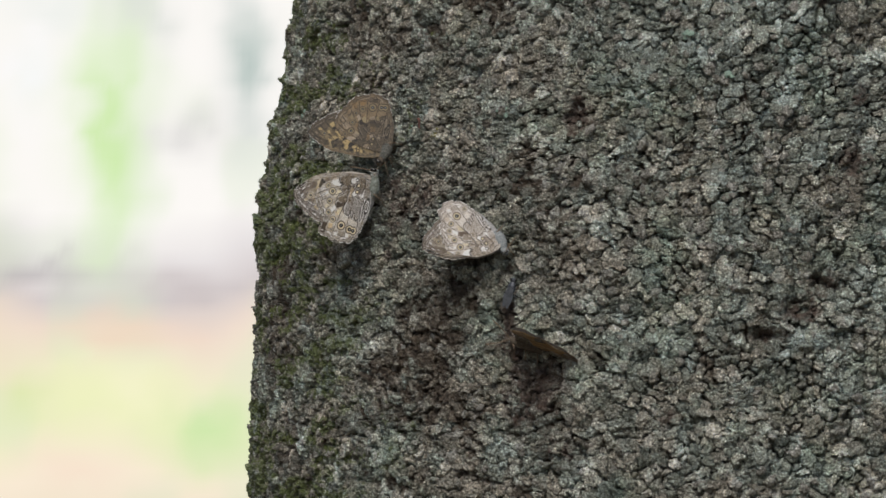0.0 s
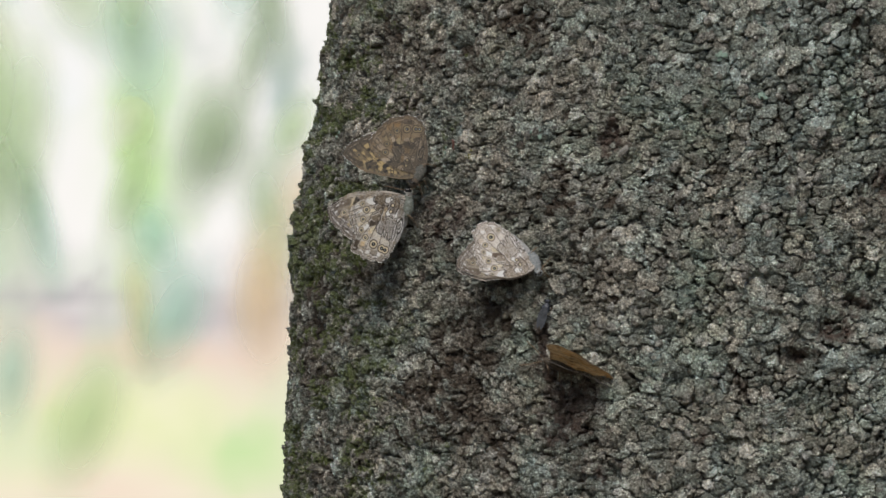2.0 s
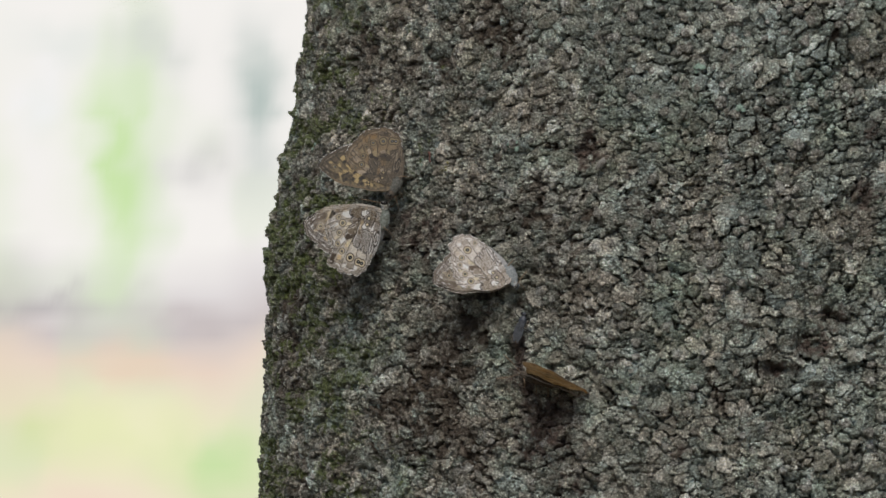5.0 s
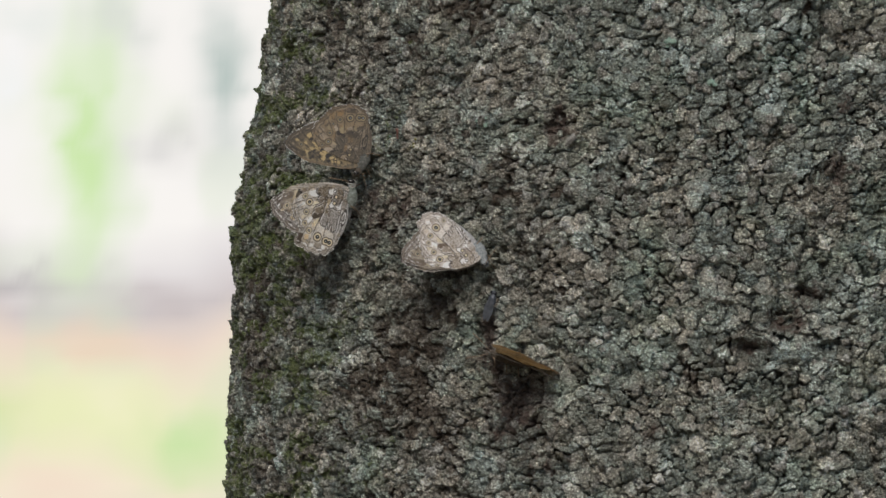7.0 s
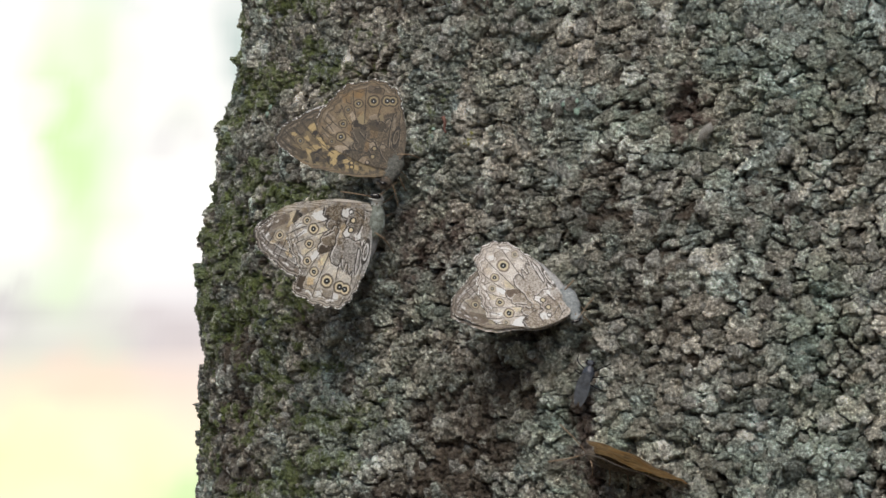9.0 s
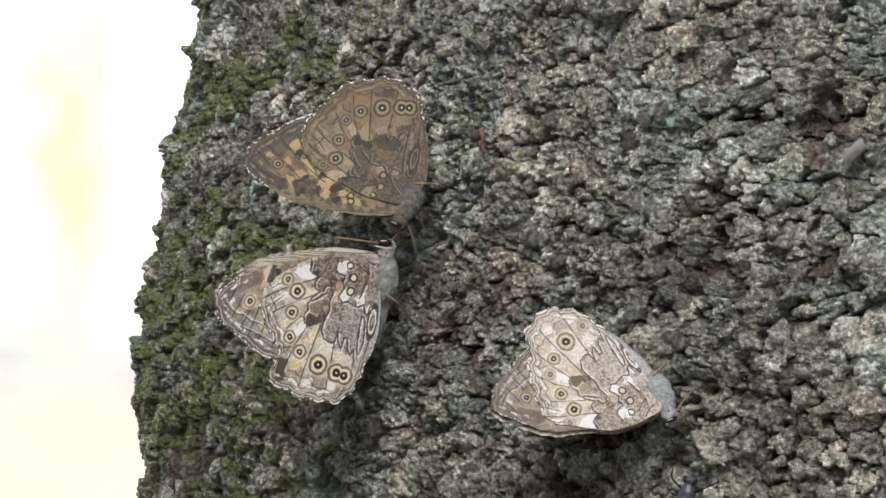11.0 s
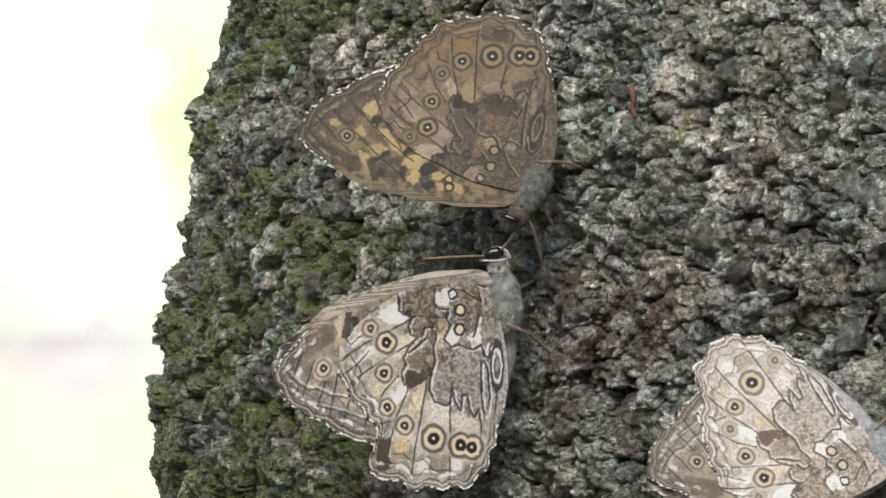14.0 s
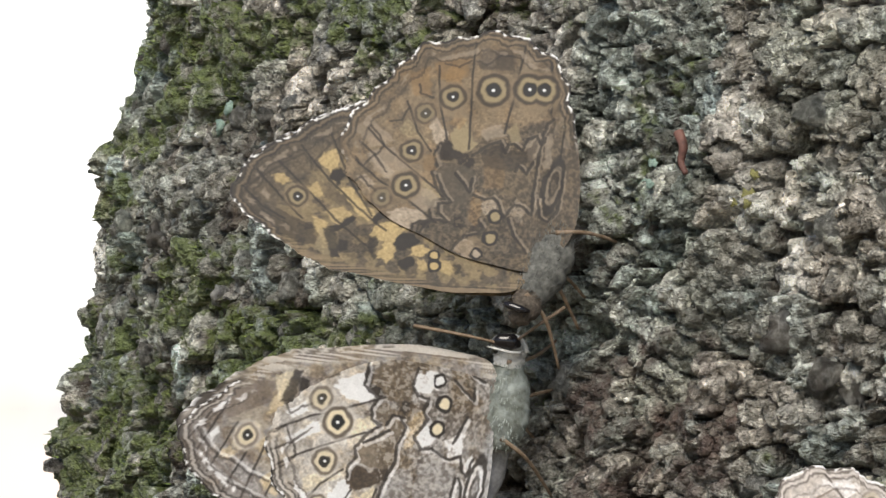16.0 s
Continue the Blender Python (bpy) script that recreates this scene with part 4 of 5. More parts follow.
def fore_colour(x, y, edge, pal):
    rgb = mottle(x, y, pal)
    across, ra, rb, r, phi = sectors(x, y, (70, 20), [(258, 68), (293, 112), (262, 152), (225, 170), (180, 190)], 8)
    rgb = blend(rgb, 0.6 * smooth(layers(x / 12, y / 12, 13, 3), 0.42, 0.6), pal["grey"])
    rgb = blend(rgb, 0.4 * pal["gold"] * smooth(layers(x / 10, y / 10, 19, 3), 0.40, 0.56) * (1 - smooth(x + y, 310, 370)), pal["yellow"])
    # yellow and cream spaces
    rgb = area(rgb, x, y, [(191, 153), (179, 159), (175, 150), (177, 137), (184, 125), (189, 135), (200, 146)], pal["yellow"], 1 * pal["gold"])
    rgb = area(rgb, x, y, [(244, 133), (231, 134), (226, 124), (235, 120), (240, 125)], pal["yellow"], 0.9 * pal["gold"])
    rgb = area(rgb, x, y, [(213, 117), (195, 122), (192, 110), (197, 99), (207, 107)], pal["yellow"], 0.8 * pal["gold"])
    rgb = area(rgb, x, y, [(179, 110), (168, 112), (155, 95), (142, 78), (153, 70), (161, 80), (171, 96)], pal["yellow"], 1 * pal["gold"])
    rgb = area(rgb, x, y, [(192, 85), (176, 90), (167, 80), (181, 69), (189, 75)], pal["yellow"], 0.8 * pal["gold"])
    rgb = area(rgb, x, y, [(206, 81), (192, 72), (190, 63), (182, 53), (186, 41), (197, 44), (207, 61)], pal["yellow"], 0.9 * pal["gold"])
    rgb = area(rgb, x, y, [(144, 65), (128, 66), (114, 56), (126, 47), (124, 31), (136, 19), (146, 29), (135, 44), (151, 54)], pal["yellow"], 1 * pal["gold"])
    rgb = area(rgb, x, y, [(110, 37), (98, 39), (90, 29), (99, 24), (110, 27)], pal["yellow"], 1 * pal["gold"])
    rgb = area(rgb, x, y, [(105, 24), (97, 20), (93, 8), (103, 8)], pal["yellow"], 0.9 * pal["gold"])
    rgb = area(rgb, x, y, [(83, 17), (71, 16), (64, 6), (75, -3), (83, 4)], pal["yellow"], 0.8 * pal["gold"])
    rgb = area(rgb, x, y, [(233, 119), (224, 122), (213, 108), (210, 92), (222, 93), (234, 103)], pal["cream"], 0.7)
    # brown towards the tip
    rgb = area(rgb, x, y, [(268, 95), (239, 92), (207, 70), (194, 44), (219, 49), (257, 76)], pal["brown"], 0.6)
    rgb = area(rgb, x, y, [(185, 59), (150, 67), (148, 32), (169, 27), (183, 39)], pal["brown"], 0.25)
    rgb = area(rgb, x, y, [(226, 124), (212, 130), (204, 117), (213, 112)], pal["brown"], 0.4)
    rgb = area(rgb, x, y, [(201, 123), (182, 115), (161, 80), (177, 90), (194, 104)], pal["grey"], 0.7)
    rgb = area(rgb, x, y, [(282, 115), (272, 119), (264, 101), (273, 97)], pal["grey"], 0.7)
    rgb = area(rgb, x, y, [(266, 126), (254, 132), (244, 109), (256, 104)], pal["grey"], 0.6)
    # dark blots and a whitish fleck
    rgb = area(rgb, x, y, [(185, 134), (176, 137), (171, 124), (179, 115), (186, 123)], pal["dark"], 0.95)
    rgb = area(rgb, x, y, [(148, 73), (138, 81), (132, 72), (144, 67)], pal["dark"], 0.95)
    rgb = area(rgb, x, y, [(181, 69), (167, 80), (162, 74), (173, 65), (184, 62), (191, 67)], pal["dark"], 0.9)
    rgb = area(rgb, x, y, [(182, 52), (173, 49), (174, 39), (183, 38)], pal["dark"], 0.9)
    rgb = area(rgb, x, y, [(126, 47), (115, 53), (106, 50), (101, 42), (110, 35), (120, 31), (128, 39)], pal["dark"], 0.95)
    rgb = area(rgb, x, y, [(122, 22), (108, 24), (107, 15), (117, 9), (126, 16)], pal["dark"], 0.95)
    rgb = area(rgb, x, y, [(151, 51), (144, 54), (142, 45), (148, 37), (142, 29), (147, 23), (151, 33), (153, 42)], pal["dark"], 0.7)
    rgb = area(rgb, x, y, [(69, 12), (58, 10), (61, 2), (68, 0)], pal["dark"], 0.7)
    rgb = area(rgb, x, y, [(256, 87), (247, 83), (243, 70), (251, 77)], pal["light"], 0.9)
    rgb = area(rgb, x, y, [(253, 118), (247, 110), (250, 104), (255, 112)], pal["light"], 0.6)
    rgb = area(rgb, x, y, [(192, 34), (206, 42), (200, 66), (188, 60)], pal["cream"], 0.7)
    rgb = area(rgb, x, y, [(182, 30), (192, 32), (196, 66), (184, 64)], pal["dark"], 0.8)
    rgb = rgb * (0.80 + 0.40 * layers(x / 2.2, y / 2.2, 65, 2))[..., None]
    # veins
    if pal["zigzag"]:
        rgb = line_of(rgb, x, y, [(259, 141), (236, 106), (217, 80)], 1.7, pal["dark"], 0.75, 1.2)
        rgb = line_of(rgb, x, y, [(239, 151), (213, 117), (184, 75), (152, 39)], 1.7, pal["dark"], 0.75, 1.2)
        rgb = line_of(rgb, x, y, [(213, 164), (187, 122), (163, 90), (134, 57)], 1.7, pal["dark"], 0.75, 1.2)
        rgb = line_of(rgb, x, y, [(184, 181), (167, 121), (147, 76)], 1.7, pal["dark"], 0.75, 1.2)
        rgb = line_of(rgb, x, y, [(274, 123), (256, 98), (234, 81)], 1.7, pal["dark"], 0.75, 1.2)
    else:
        rgb = line_of(rgb, x, y, [(246, 78), (265, 133)], 1.6, pal["dark"], 0.8, 1.2)
        rgb = line_of(rgb, x, y, [(232, 96), (250, 150)], 1.6, pal["dark"], 0.8, 1.2)
        rgb = line_of(rgb, x, y, [(217, 122), (232, 169)], 1.6, pal["dark"], 0.8, 1.2)
        rgb = line_of(rgb, x, y, [(198, 96), (213, 176)], 1.6, pal["dark"], 0.8, 1.2)
        rgb = line_of(rgb, x, y, [(182, 133), (195, 183)], 1.6, pal["dark"], 0.8, 1.2)
        rgb = line_of(rgb, x, y, [(161, 167), (169, 191)], 1.6, pal["dark"], 0.8, 1.2)
        rgb = line_of(rgb, x, y, [(258, 89), (275, 122)], 1.6, pal["dark"], 0.8, 1.2)
        rgb = line_of(rgb, x, y, [(266, 108), (255, 119), (241, 130), (226, 130), (211, 138), (187, 142)], 2.0, pal["light"], 0.3, 3.0)
        rgb = line_of(rgb, x, y, [(269, 111), (258, 122), (243, 133), (228, 133), (213, 141), (189, 145)], 1.8, pal["dark"], 0.6, 3.0)
        rgb = line_of(rgb, x, y, [(270, 130), (248, 142), (226, 152), (196, 160), (159, 171)], 2.0, pal["light"], 0.3, 3.0)
        rgb = line_of(rgb, x, y, [(272, 133), (250, 145), (228, 155), (198, 163), (161, 174)], 1.8, pal["dark"], 0.6, 3.0)
    # a dark line that steps along inside the rim
    rgb = line_of(rgb, x, y, [(278, 108), (269, 123), (251, 135), (237, 142), (211, 155), (203, 142), (185, 163), (170, 171)], 2.2, pal["brown"], 0.5, 2.4)
    for cx, cy, q in ((87, 24, 5.5), (88, 12, 6.5)):
        rgb = ring(rgb, x, y, cx, cy, q, pal, "yellow")
    # streaked front edge
    streak = grain((y - x * 0.12) / 1.7, x / 60, 83)
    lead = (1 - smooth(edge, 5, 12)) * (1 - smooth(x, 215, 250)) * (1 - smooth(y - x * 0.30, 10, 22))
    rgb = blend(rgb, lead * 0.8 * smooth(streak, 0.4, 0.6), pal["pale"])
    rgb = blend(rgb, lead * pal["stripes"] * (1 - smooth(streak, 0.34, 0.52)), pal["brown"])
    rgb = rim(rgb, x, y, edge, smooth(x + y * 0.9, 265, 310), pal, across)
    return eyespot(rgb, x, y, 220, 106, 12, 0.9, pal)


def wing_mesh(name, shape, turn, scale, mirror, pal, n, rings, bow, painter, seed):
    """A thin bowed wing in the x-z sheet of its butterfly, root at the origin."""
    edge_line = outline(shape, n, 2.4 if painter is hind_colour else 1.2, seed)
    centre = np.array([130.0, 80.0]) if painter is fore_colour else np.array([85.0, 120.0])
    f = np.linspace(0, 1, rings)[:, None, None] ** 0.8
    pts = centre + (edge_line - centre)[None] * f
    x, y = pts[..., 0], pts[..., 1]
    reach = np.hypot(*(edge_line - centre).T)[None]
    rgb = painter(x, y, (1 - f[..., 0]) * reach * 0.85, pal)
    c, s = math.cos(radians(turn)), math.sin(radians(turn))
    xr, yr = (x * c - y * s) * STEP * scale, (x * s + y * c) * STEP * scale
    depth = bow * ((xr / 0.022) ** 2) * 0.001 + (layers(xr * 200 + 9, yr * 200 + 9, 3, 2) - 0.5) * 0.0007 + (layers(x / 14, y / 14, seed + 3, 2) - 0.5) * 0.00010
    co = np.stack([-xr, depth, yr if mirror else -yr], -1)
    data = grid_mesh(name, co, WING, wrap=True)
    tone = np.clip(rgb @ np.array((0.3, 0.6, 0.1)), 0.003, 1)[..., None]
    rgb = pal["gain"] * rgb * (tone / pal["middle"]) ** (pal["contrast"] - 1)
    set_colour(data, "pigment", np.clip(rgb, 0.006, 0.86))
    return data


BROWN = dict(blue=(0.165, 0.124, 0.080), ground=(0.150, 0.118, 0.080), grey=(0.195, 0.146, 0.088), pale=(0.325, 0.236, 0.138), light=(0.43, 0.35, 0.26), warm=(0.36, 0.215, 0.085), cream=(0.38, 0.30, 0.165),
             brown=(0.068, 0.046, 0.030), dark=(0.044, 0.032, 0.022), yellow=(0.52, 0.385, 0.175), gold=0.9, spots=0.7, middle=0.12, contrast=1.6, gain=0.44, third=1.12, fold=0.0, zigzag=True, double=True, stripes=0.45)
GREY = dict(blue=(0.37, 0.375, 0.385), ground=(0.225, 0.175, 0.120), grey=(0.32, 0.305, 0.295), pale=(0.50, 0.468, 0.425), light=(0.82, 0.82, 0.83), warm=(0.56, 0.43, 0.25), cream=(0.56, 0.49, 0.35),
            brown=(0.12, 0.082, 0.050), dark=(0.058, 0.044, 0.035), yellow=(0.60, 0.47, 0.26), gold=0.8, spots=1.0, middle=0.29, contrast=1.65, gain=1.05, fold=1.0, zigzag=False, double=True, stripes=0.45)
PALE = dict(blue=(0.58, 0.58, 0.60), ground=(0.33, 0.275, 0.215), grey=(0.44, 0.40, 0.365), pale=(0.62, 0.575, 0.54), light=(0.84, 0.83, 0.84), warm=(0.55, 0.48, 0.40), cream=(0.56, 0.49, 0.34),
            brown=(0.19, 0.130, 0.085), dark=(0.095, 0.072, 0.056), yellow=(0.52, 0.44, 0.29), gold=0.6, spots=0.6, middle=0.39, contrast=1.45, gain=1.06, fold=0.0, zigzag=False, double=False, stripes=0.45)


def fur_mesh(line, radius, material, count, length, seed):
    """Fine hairs that lie back along a body."""
    rnd = random.Random(seed)
    verts, faces = [], []
    for _ in range(count):
        k = rnd.uniform(0, len(line) - 1.01)
        i = int(k)
        c = line[i].lerp(line[i + 1], k - i)
        along = (line[i + 1] - line[i]).normalized()
        a = rnd.uniform(0, 2 * math.pi)
        side = along.cross(Vector((0, 1, 0))).normalized()
        n = side * math.cos(a) + Vector((0, 1, 0)) * math.sin(a)
        q = radius * (0.75 + 0.25 * math.sin(math.pi * k / (len(line) - 1)))
        root = c + n * q
        tip = root + (n * rnd.uniform(0.2, 0.7) + along * rnd.uniform(0.5, 1.0)) * length * rnd.uniform(0.6, 1.2)
        w = n.cross(along) * 0.00005
        base = len(verts)
        verts += [root - w, root + w, tip]
        faces.append((base, base + 1, base + 2))
    return mesh_of("fur", verts, faces, material)


def butterfly(label, at, mirror, fore_turn, hind_turn, fore_scale, hind_scale, pal, body_turn, fur, antennae, hind=HIND, face=None, fore_pal=None, eye=1.0, tail=1.0, lean=0.0, back=-2.0, n=600, rings=150, bow=1.0):
    """Closed-winged butterfly; the origin is the wing root. at: sheet u, v and depth."""
    top = tagged(new("butterfly"), label, "butterfly", "butterflies on the bark")
    top.matrix_basis = Matrix.Translation(spot(*at)) @ pose(0, 0, 0, lean, 0, 0)
    side = 1 if mirror else -1

    def at2(x, y, d=0.0, turn=body_turn):
        c, s = math.cos(radians(turn)), math.sin(radians(turn))
        return Vector((-(x * c - y * s) * STEP, d, side * (x * s + y * c) * STEP))

    part("hindwing", wing_mesh("hindwing", hind, hind_turn, hind_scale, mirror, pal, n, rings, bow, hind_colour, 3), top, "mottled hindwing with a row of eyespots")
    part("forewing", wing_mesh("forewing", FORE, fore_turn, fore_scale, mirror, fore_pal or pal, 520, 120, bow, fore_colour, 5), top, "patterned forewing with one eyespot", pose(0, 0.0002, 0))
    part("hindwing", wing_mesh("hindwing", hind, hind_turn - 1, hind_scale * 0.98, mirror, pal, 200, 24, bow, hind_colour, 13), top, "", pose(0, 0.0014, 0))
    part("forewing", wing_mesh("forewing", FORE, fore_turn + back, fore_scale, mirror, pal, 200, 24, bow, fore_colour, 15), top, "", pose(0, 0.0009, 0))
    spine = [at2(-10, -26, 0.0012), at2(-16, 0, 0.0012), at2(-21, 30, 0.0012), at2(-22, 58, 0.0014)]
    thorax = part("thorax", body_mesh("thorax", spine, [0.0010, 0.0018, 0.0019, 0.0011], fur, 0.06), top, "furry blue-grey thorax")
    part("fur", fur_mesh(curved(spine, 8), 0.0018, fur, 600, 0.00045, 4), thorax)
    part("abdomen", body_mesh("abdomen", [at2(-18, 52, 0.0025), at2(-16, 90 * tail, 0.003), at2(-4 + 30 * (1 - tail), 150 * tail, 0.003), at2(8 + 60 * (1 - tail), 195 * tail, 0.003)], [0.0011, 0.0014, 0.0011, 0.0003], PALE_SKIN, 0.05), top, "pale grey abdomen")
    head = part("head", body_mesh("head", [at2(4, -44, 0.001), at2(-4, -42, 0.001), at2(-10, -34, 0.001), at2(-10, -20, 0.001)], [0.0003, 0.0011, 0.0013, 0.0011], face or WHITE_FUR, 0.08), top, "small head with a pale furry face")
    part("eye", body_mesh("eye", [at2(10, -41, 0.0), at2(3, -44, -0.0003), at2(-10, -46, -0.0003), at2(-18, -44, 0.0)], [0.0001, 0.00058 * eye, 0.00066 * eye, 0.0001], EYE, 0.0), head, "dark glossy eye")
    if face is None:
        limb("eye_rim", head, [at2(14, -36, -0.0002), at2(2, -36, -0.0006), at2(-12, -36, -0.0006), at2(-20, -38, -0.0002)], 0.00008, 0.00014, WHITE_FUR, "white rim under the eye")
        limb("eye_rim", head, [at2(-10, -54, -0.0002), at2(-20, -50, -0.0005), at2(-26, -40, -0.0002)], 0.00008, 0.00020, WHITE_FUR, "white rim beside the eye")
    for dx, dy in antennae:
        limb("antenna", top, [at2(-8, -42), at2(-8 + 44 * dx, -44 + 44 * dy, -0.001), at2(-8 + 96 * dx, -44 + 96 * dy, 0.0)], 0.00010, 0.00015, LEG, "thin brown antenna")
    back = 0.006
    for pts in ([at2(-16, 10), at2(-36, 2, 0.002), at2(-58, -10, back)], [at2(-22, 48), at2(-52, 62, 0.001), at2(-84, 92, back)], [at2(-10, -26), at2(-32, -36, 0.002), at2(-50, -58, back)],
                [at2(-18, 24, 0.002), at2(-36, 30, 0.004), at2(-52, 40, back + 0.002)]):
        limb("leg", top, pts, 0.00020, 0.00011, LEG, "thin jointed leg")
    return top


TIP_GREY = dict(GREY, brown=(0.21, 0.165, 0.135), ground=(0.24, 0.195, 0.155), gold=0.5)
# outlines of the two whose hindwings are whole
HIND_FULL = [(-5, -2), (33, -1), (70, 4), (108, 19), (139, 28), (166, 45), (190, 67), (206, 90), (215, 118), (205, 151), (191, 177), (177, 205), (160, 233), (145, 244), (126, 248), (103, 261), (78, 266), (57, 263), (40, 256), (24, 249), (11, 236), (-1, 211), (-12, 184), (-25, 147), (-36, 105), (-41, 63), (-35, 31), (-20, 8)]
HIND_FORWARD = [(13, -20), (95, -5), (155, 43), (187, 80), (188, 115), (177, 154), (161, 196), (138, 227), (131, 255), (102, 270), (78, 277), (54, 267), (28, 245), (14, 214), (1, 181), (-9, 144), (-12, 77), (-11, 17), (-7, -6)]
STRIPED = dict(PALE, gain=0.8, pale=(0.40, 0.33, 0.26), stripes=0.95)
UPPER = butterfly("brown closed-winged butterfly with yellow forewing patches on bark", (671.8, 268.9, 0.046), True, -3, 13, 0.978, 0.971, BROWN, 14, DARK_GREY_FUR, (), HIND_FULL, DARK_FUR, eye=0.5, tail=0.7, lean=-30, back=3.0)
MIDDLE = butterfly("grey-brown closed-winged butterfly with large eyespots, feeding on bark", (656, 320, 0.048), False, 0, 0, 1.0, 1.0, GREY, 0, FUR, ((1, 0.06), (-0.45, -0.5)), fore_pal=TIP_GREY)
PALER = butterfly("pale whitish closed-winged butterfly resting on the bark", (881.6, 432.4, 0.018), True, -22, -32, 0.974, 0.974, PALE, -30, PALE_FUR, ((-0.7, 0.35),), HIND_FORWARD, PALE_FUR, STRIPED, 0.55, lean=-24)


def gold_colour(x, y, edge, pal):
    """Orange-brown upper side with dark blots."""
    rgb = np.zeros((*x.shape, 3)) + np.array((0.42, 0.235, 0.078))
    rgb = blend(rgb, smooth(layers(x / 18, y / 18, 3, 3), 0.4, 0.6) * 0.7, (0.42, 0.28, 0.12))
    rgb = blend(rgb, smooth(layers(x / 12 + 7, y / 12, 6, 3), 0.5, 0.65) * 0.6, (0.16, 0.09, 0.035))
    for cx, cy, rx, ry in ((20, 62, 7, 5), (52, 78, 4, 4), (75, 50, 4, 4), (95, 52, 4, 4), (60, 26, 9, 4), (4, 84, 6, 4), (12, 36, 6, 5), (108, 38, 4, 4), (38, 50, 5, 3)):
        rgb = patch(rgb, x, y, cx, cy, rx, ry, 20, (0.12, 0.062, 0.024), 0.6, 19)
    rgb = blend(rgb, 0.6 * (1 - smooth(edge, 4, 9)), (0.14, 0.08, 0.035))
    rgb = blend(rgb, 0.9 * (1 - smooth(edge, 1.5, 4)) * smooth(grain(x / 6, y / 6, 12), 0.3, 0.6) * smooth(y, 30, 60), (0.6, 0.57, 0.52))
    rgb = blend(rgb, 0.35 * smooth(layers(x / 26, y / 3.5, 27, 2), 0.5, 0.64), (0.10, 0.056, 0.026))
    rgb = blend(rgb, 0.4 * smooth(layers(x / 22 + 40, y / 3, 28, 2), 0.50, 0.62), (0.55, 0.44, 0.28))
    return rgb * (0.75 + 0.5 * grain(x / 2, y / 2, 9))[..., None]


def fan_mesh(name, painter, pal, seed):
    """One side's wings of the fluttering butterfly: x along the body, -y out from the bark."""
    shape = [(-2, 4), (-16, 50), (-28, 90), (-16, 114), (16, 114), (52, 96), (92, 78), (130, 58), (138, 36), (120, 14), (60, 0)]
    line = outline(shape, 260, 0.0, seed)
    centre = np.array([50.0, 50.0])
    f = np.linspace(0, 1, 50)[:, None, None]
    pts = centre + (line - centre)[None] * f
    x, y = pts[..., 0], pts[..., 1]
    rgb = painter(x, y, (1 - f[..., 0]) * np.hypot(*(line - centre).T)[None], pal)
    wave = (layers(x / 40, y / 40, seed, 2) - 0.5) * 0.0012 - (x / 130) ** 2 * 0.001
    data = grid_mesh(name, np.stack([x * UNIT * 0.79, -y * UNIT, wave], -1), THIN_WING, wrap=True)
    set_colour(data, "pigment", np.clip(rgb, 0.004, 0.85))
    return data


def under_colour(x, y, edge, pal):
    return hind_colour(x * 1.3 + 20, y * 1.6, edge, pal) * 0.45


def flutterer():
    top = tagged(new("butterfly"), "orange-brown butterfly fluttering its wings at a damp bark scar", "butterfly", "butterflies on the bark")
    p, _ = on_trunk(922, 606, 0.001)
    top.matrix_basis = Matrix.Translation(p) @ pose(0, 0, 0, 0, 18, 0)
    upper = part("wing", fan_mesh("wing", gold_colour, BROWN, 3), top, "orange-brown wing with dark spots")
    lower = part("wing", fan_mesh("wing", under_colour, GREY, 5), top, "mottled grey wing underside")
    part("body", body_mesh("body", [(-0.003, -0.001, 0), (0.001, -0.002, 0), (0.008, -0.0015, 0), (0.018, -0.001, -0.0005)], [0.0007, 0.0018, 0.0016, 0.0004], DARK_FUR), top, "dark furry body")
    for dx, dz in ((0.002, -0.005), (0.006, -0.0055), (0.004, 0.004), (-0.002, -0.004)):
        limb("leg", top, [(dx, -0.001, dz * 0.2), (dx + 0.001, -0.003, dz * 0.6), (dx + 0.0015, 0.001, dz)], 0.0002, 0.0001, LEG)
    for dz in (0.002, -0.002):
        limb("antenna", top, [(-0.003, -0.001, 0), (-0.006, -0.003, dz), (-0.010, -0.003, dz * 2)], 0.0001, 0.00016, LEG)
    return top, upper, lower


FLUTTER, WING_A, WING_B = flutterer()


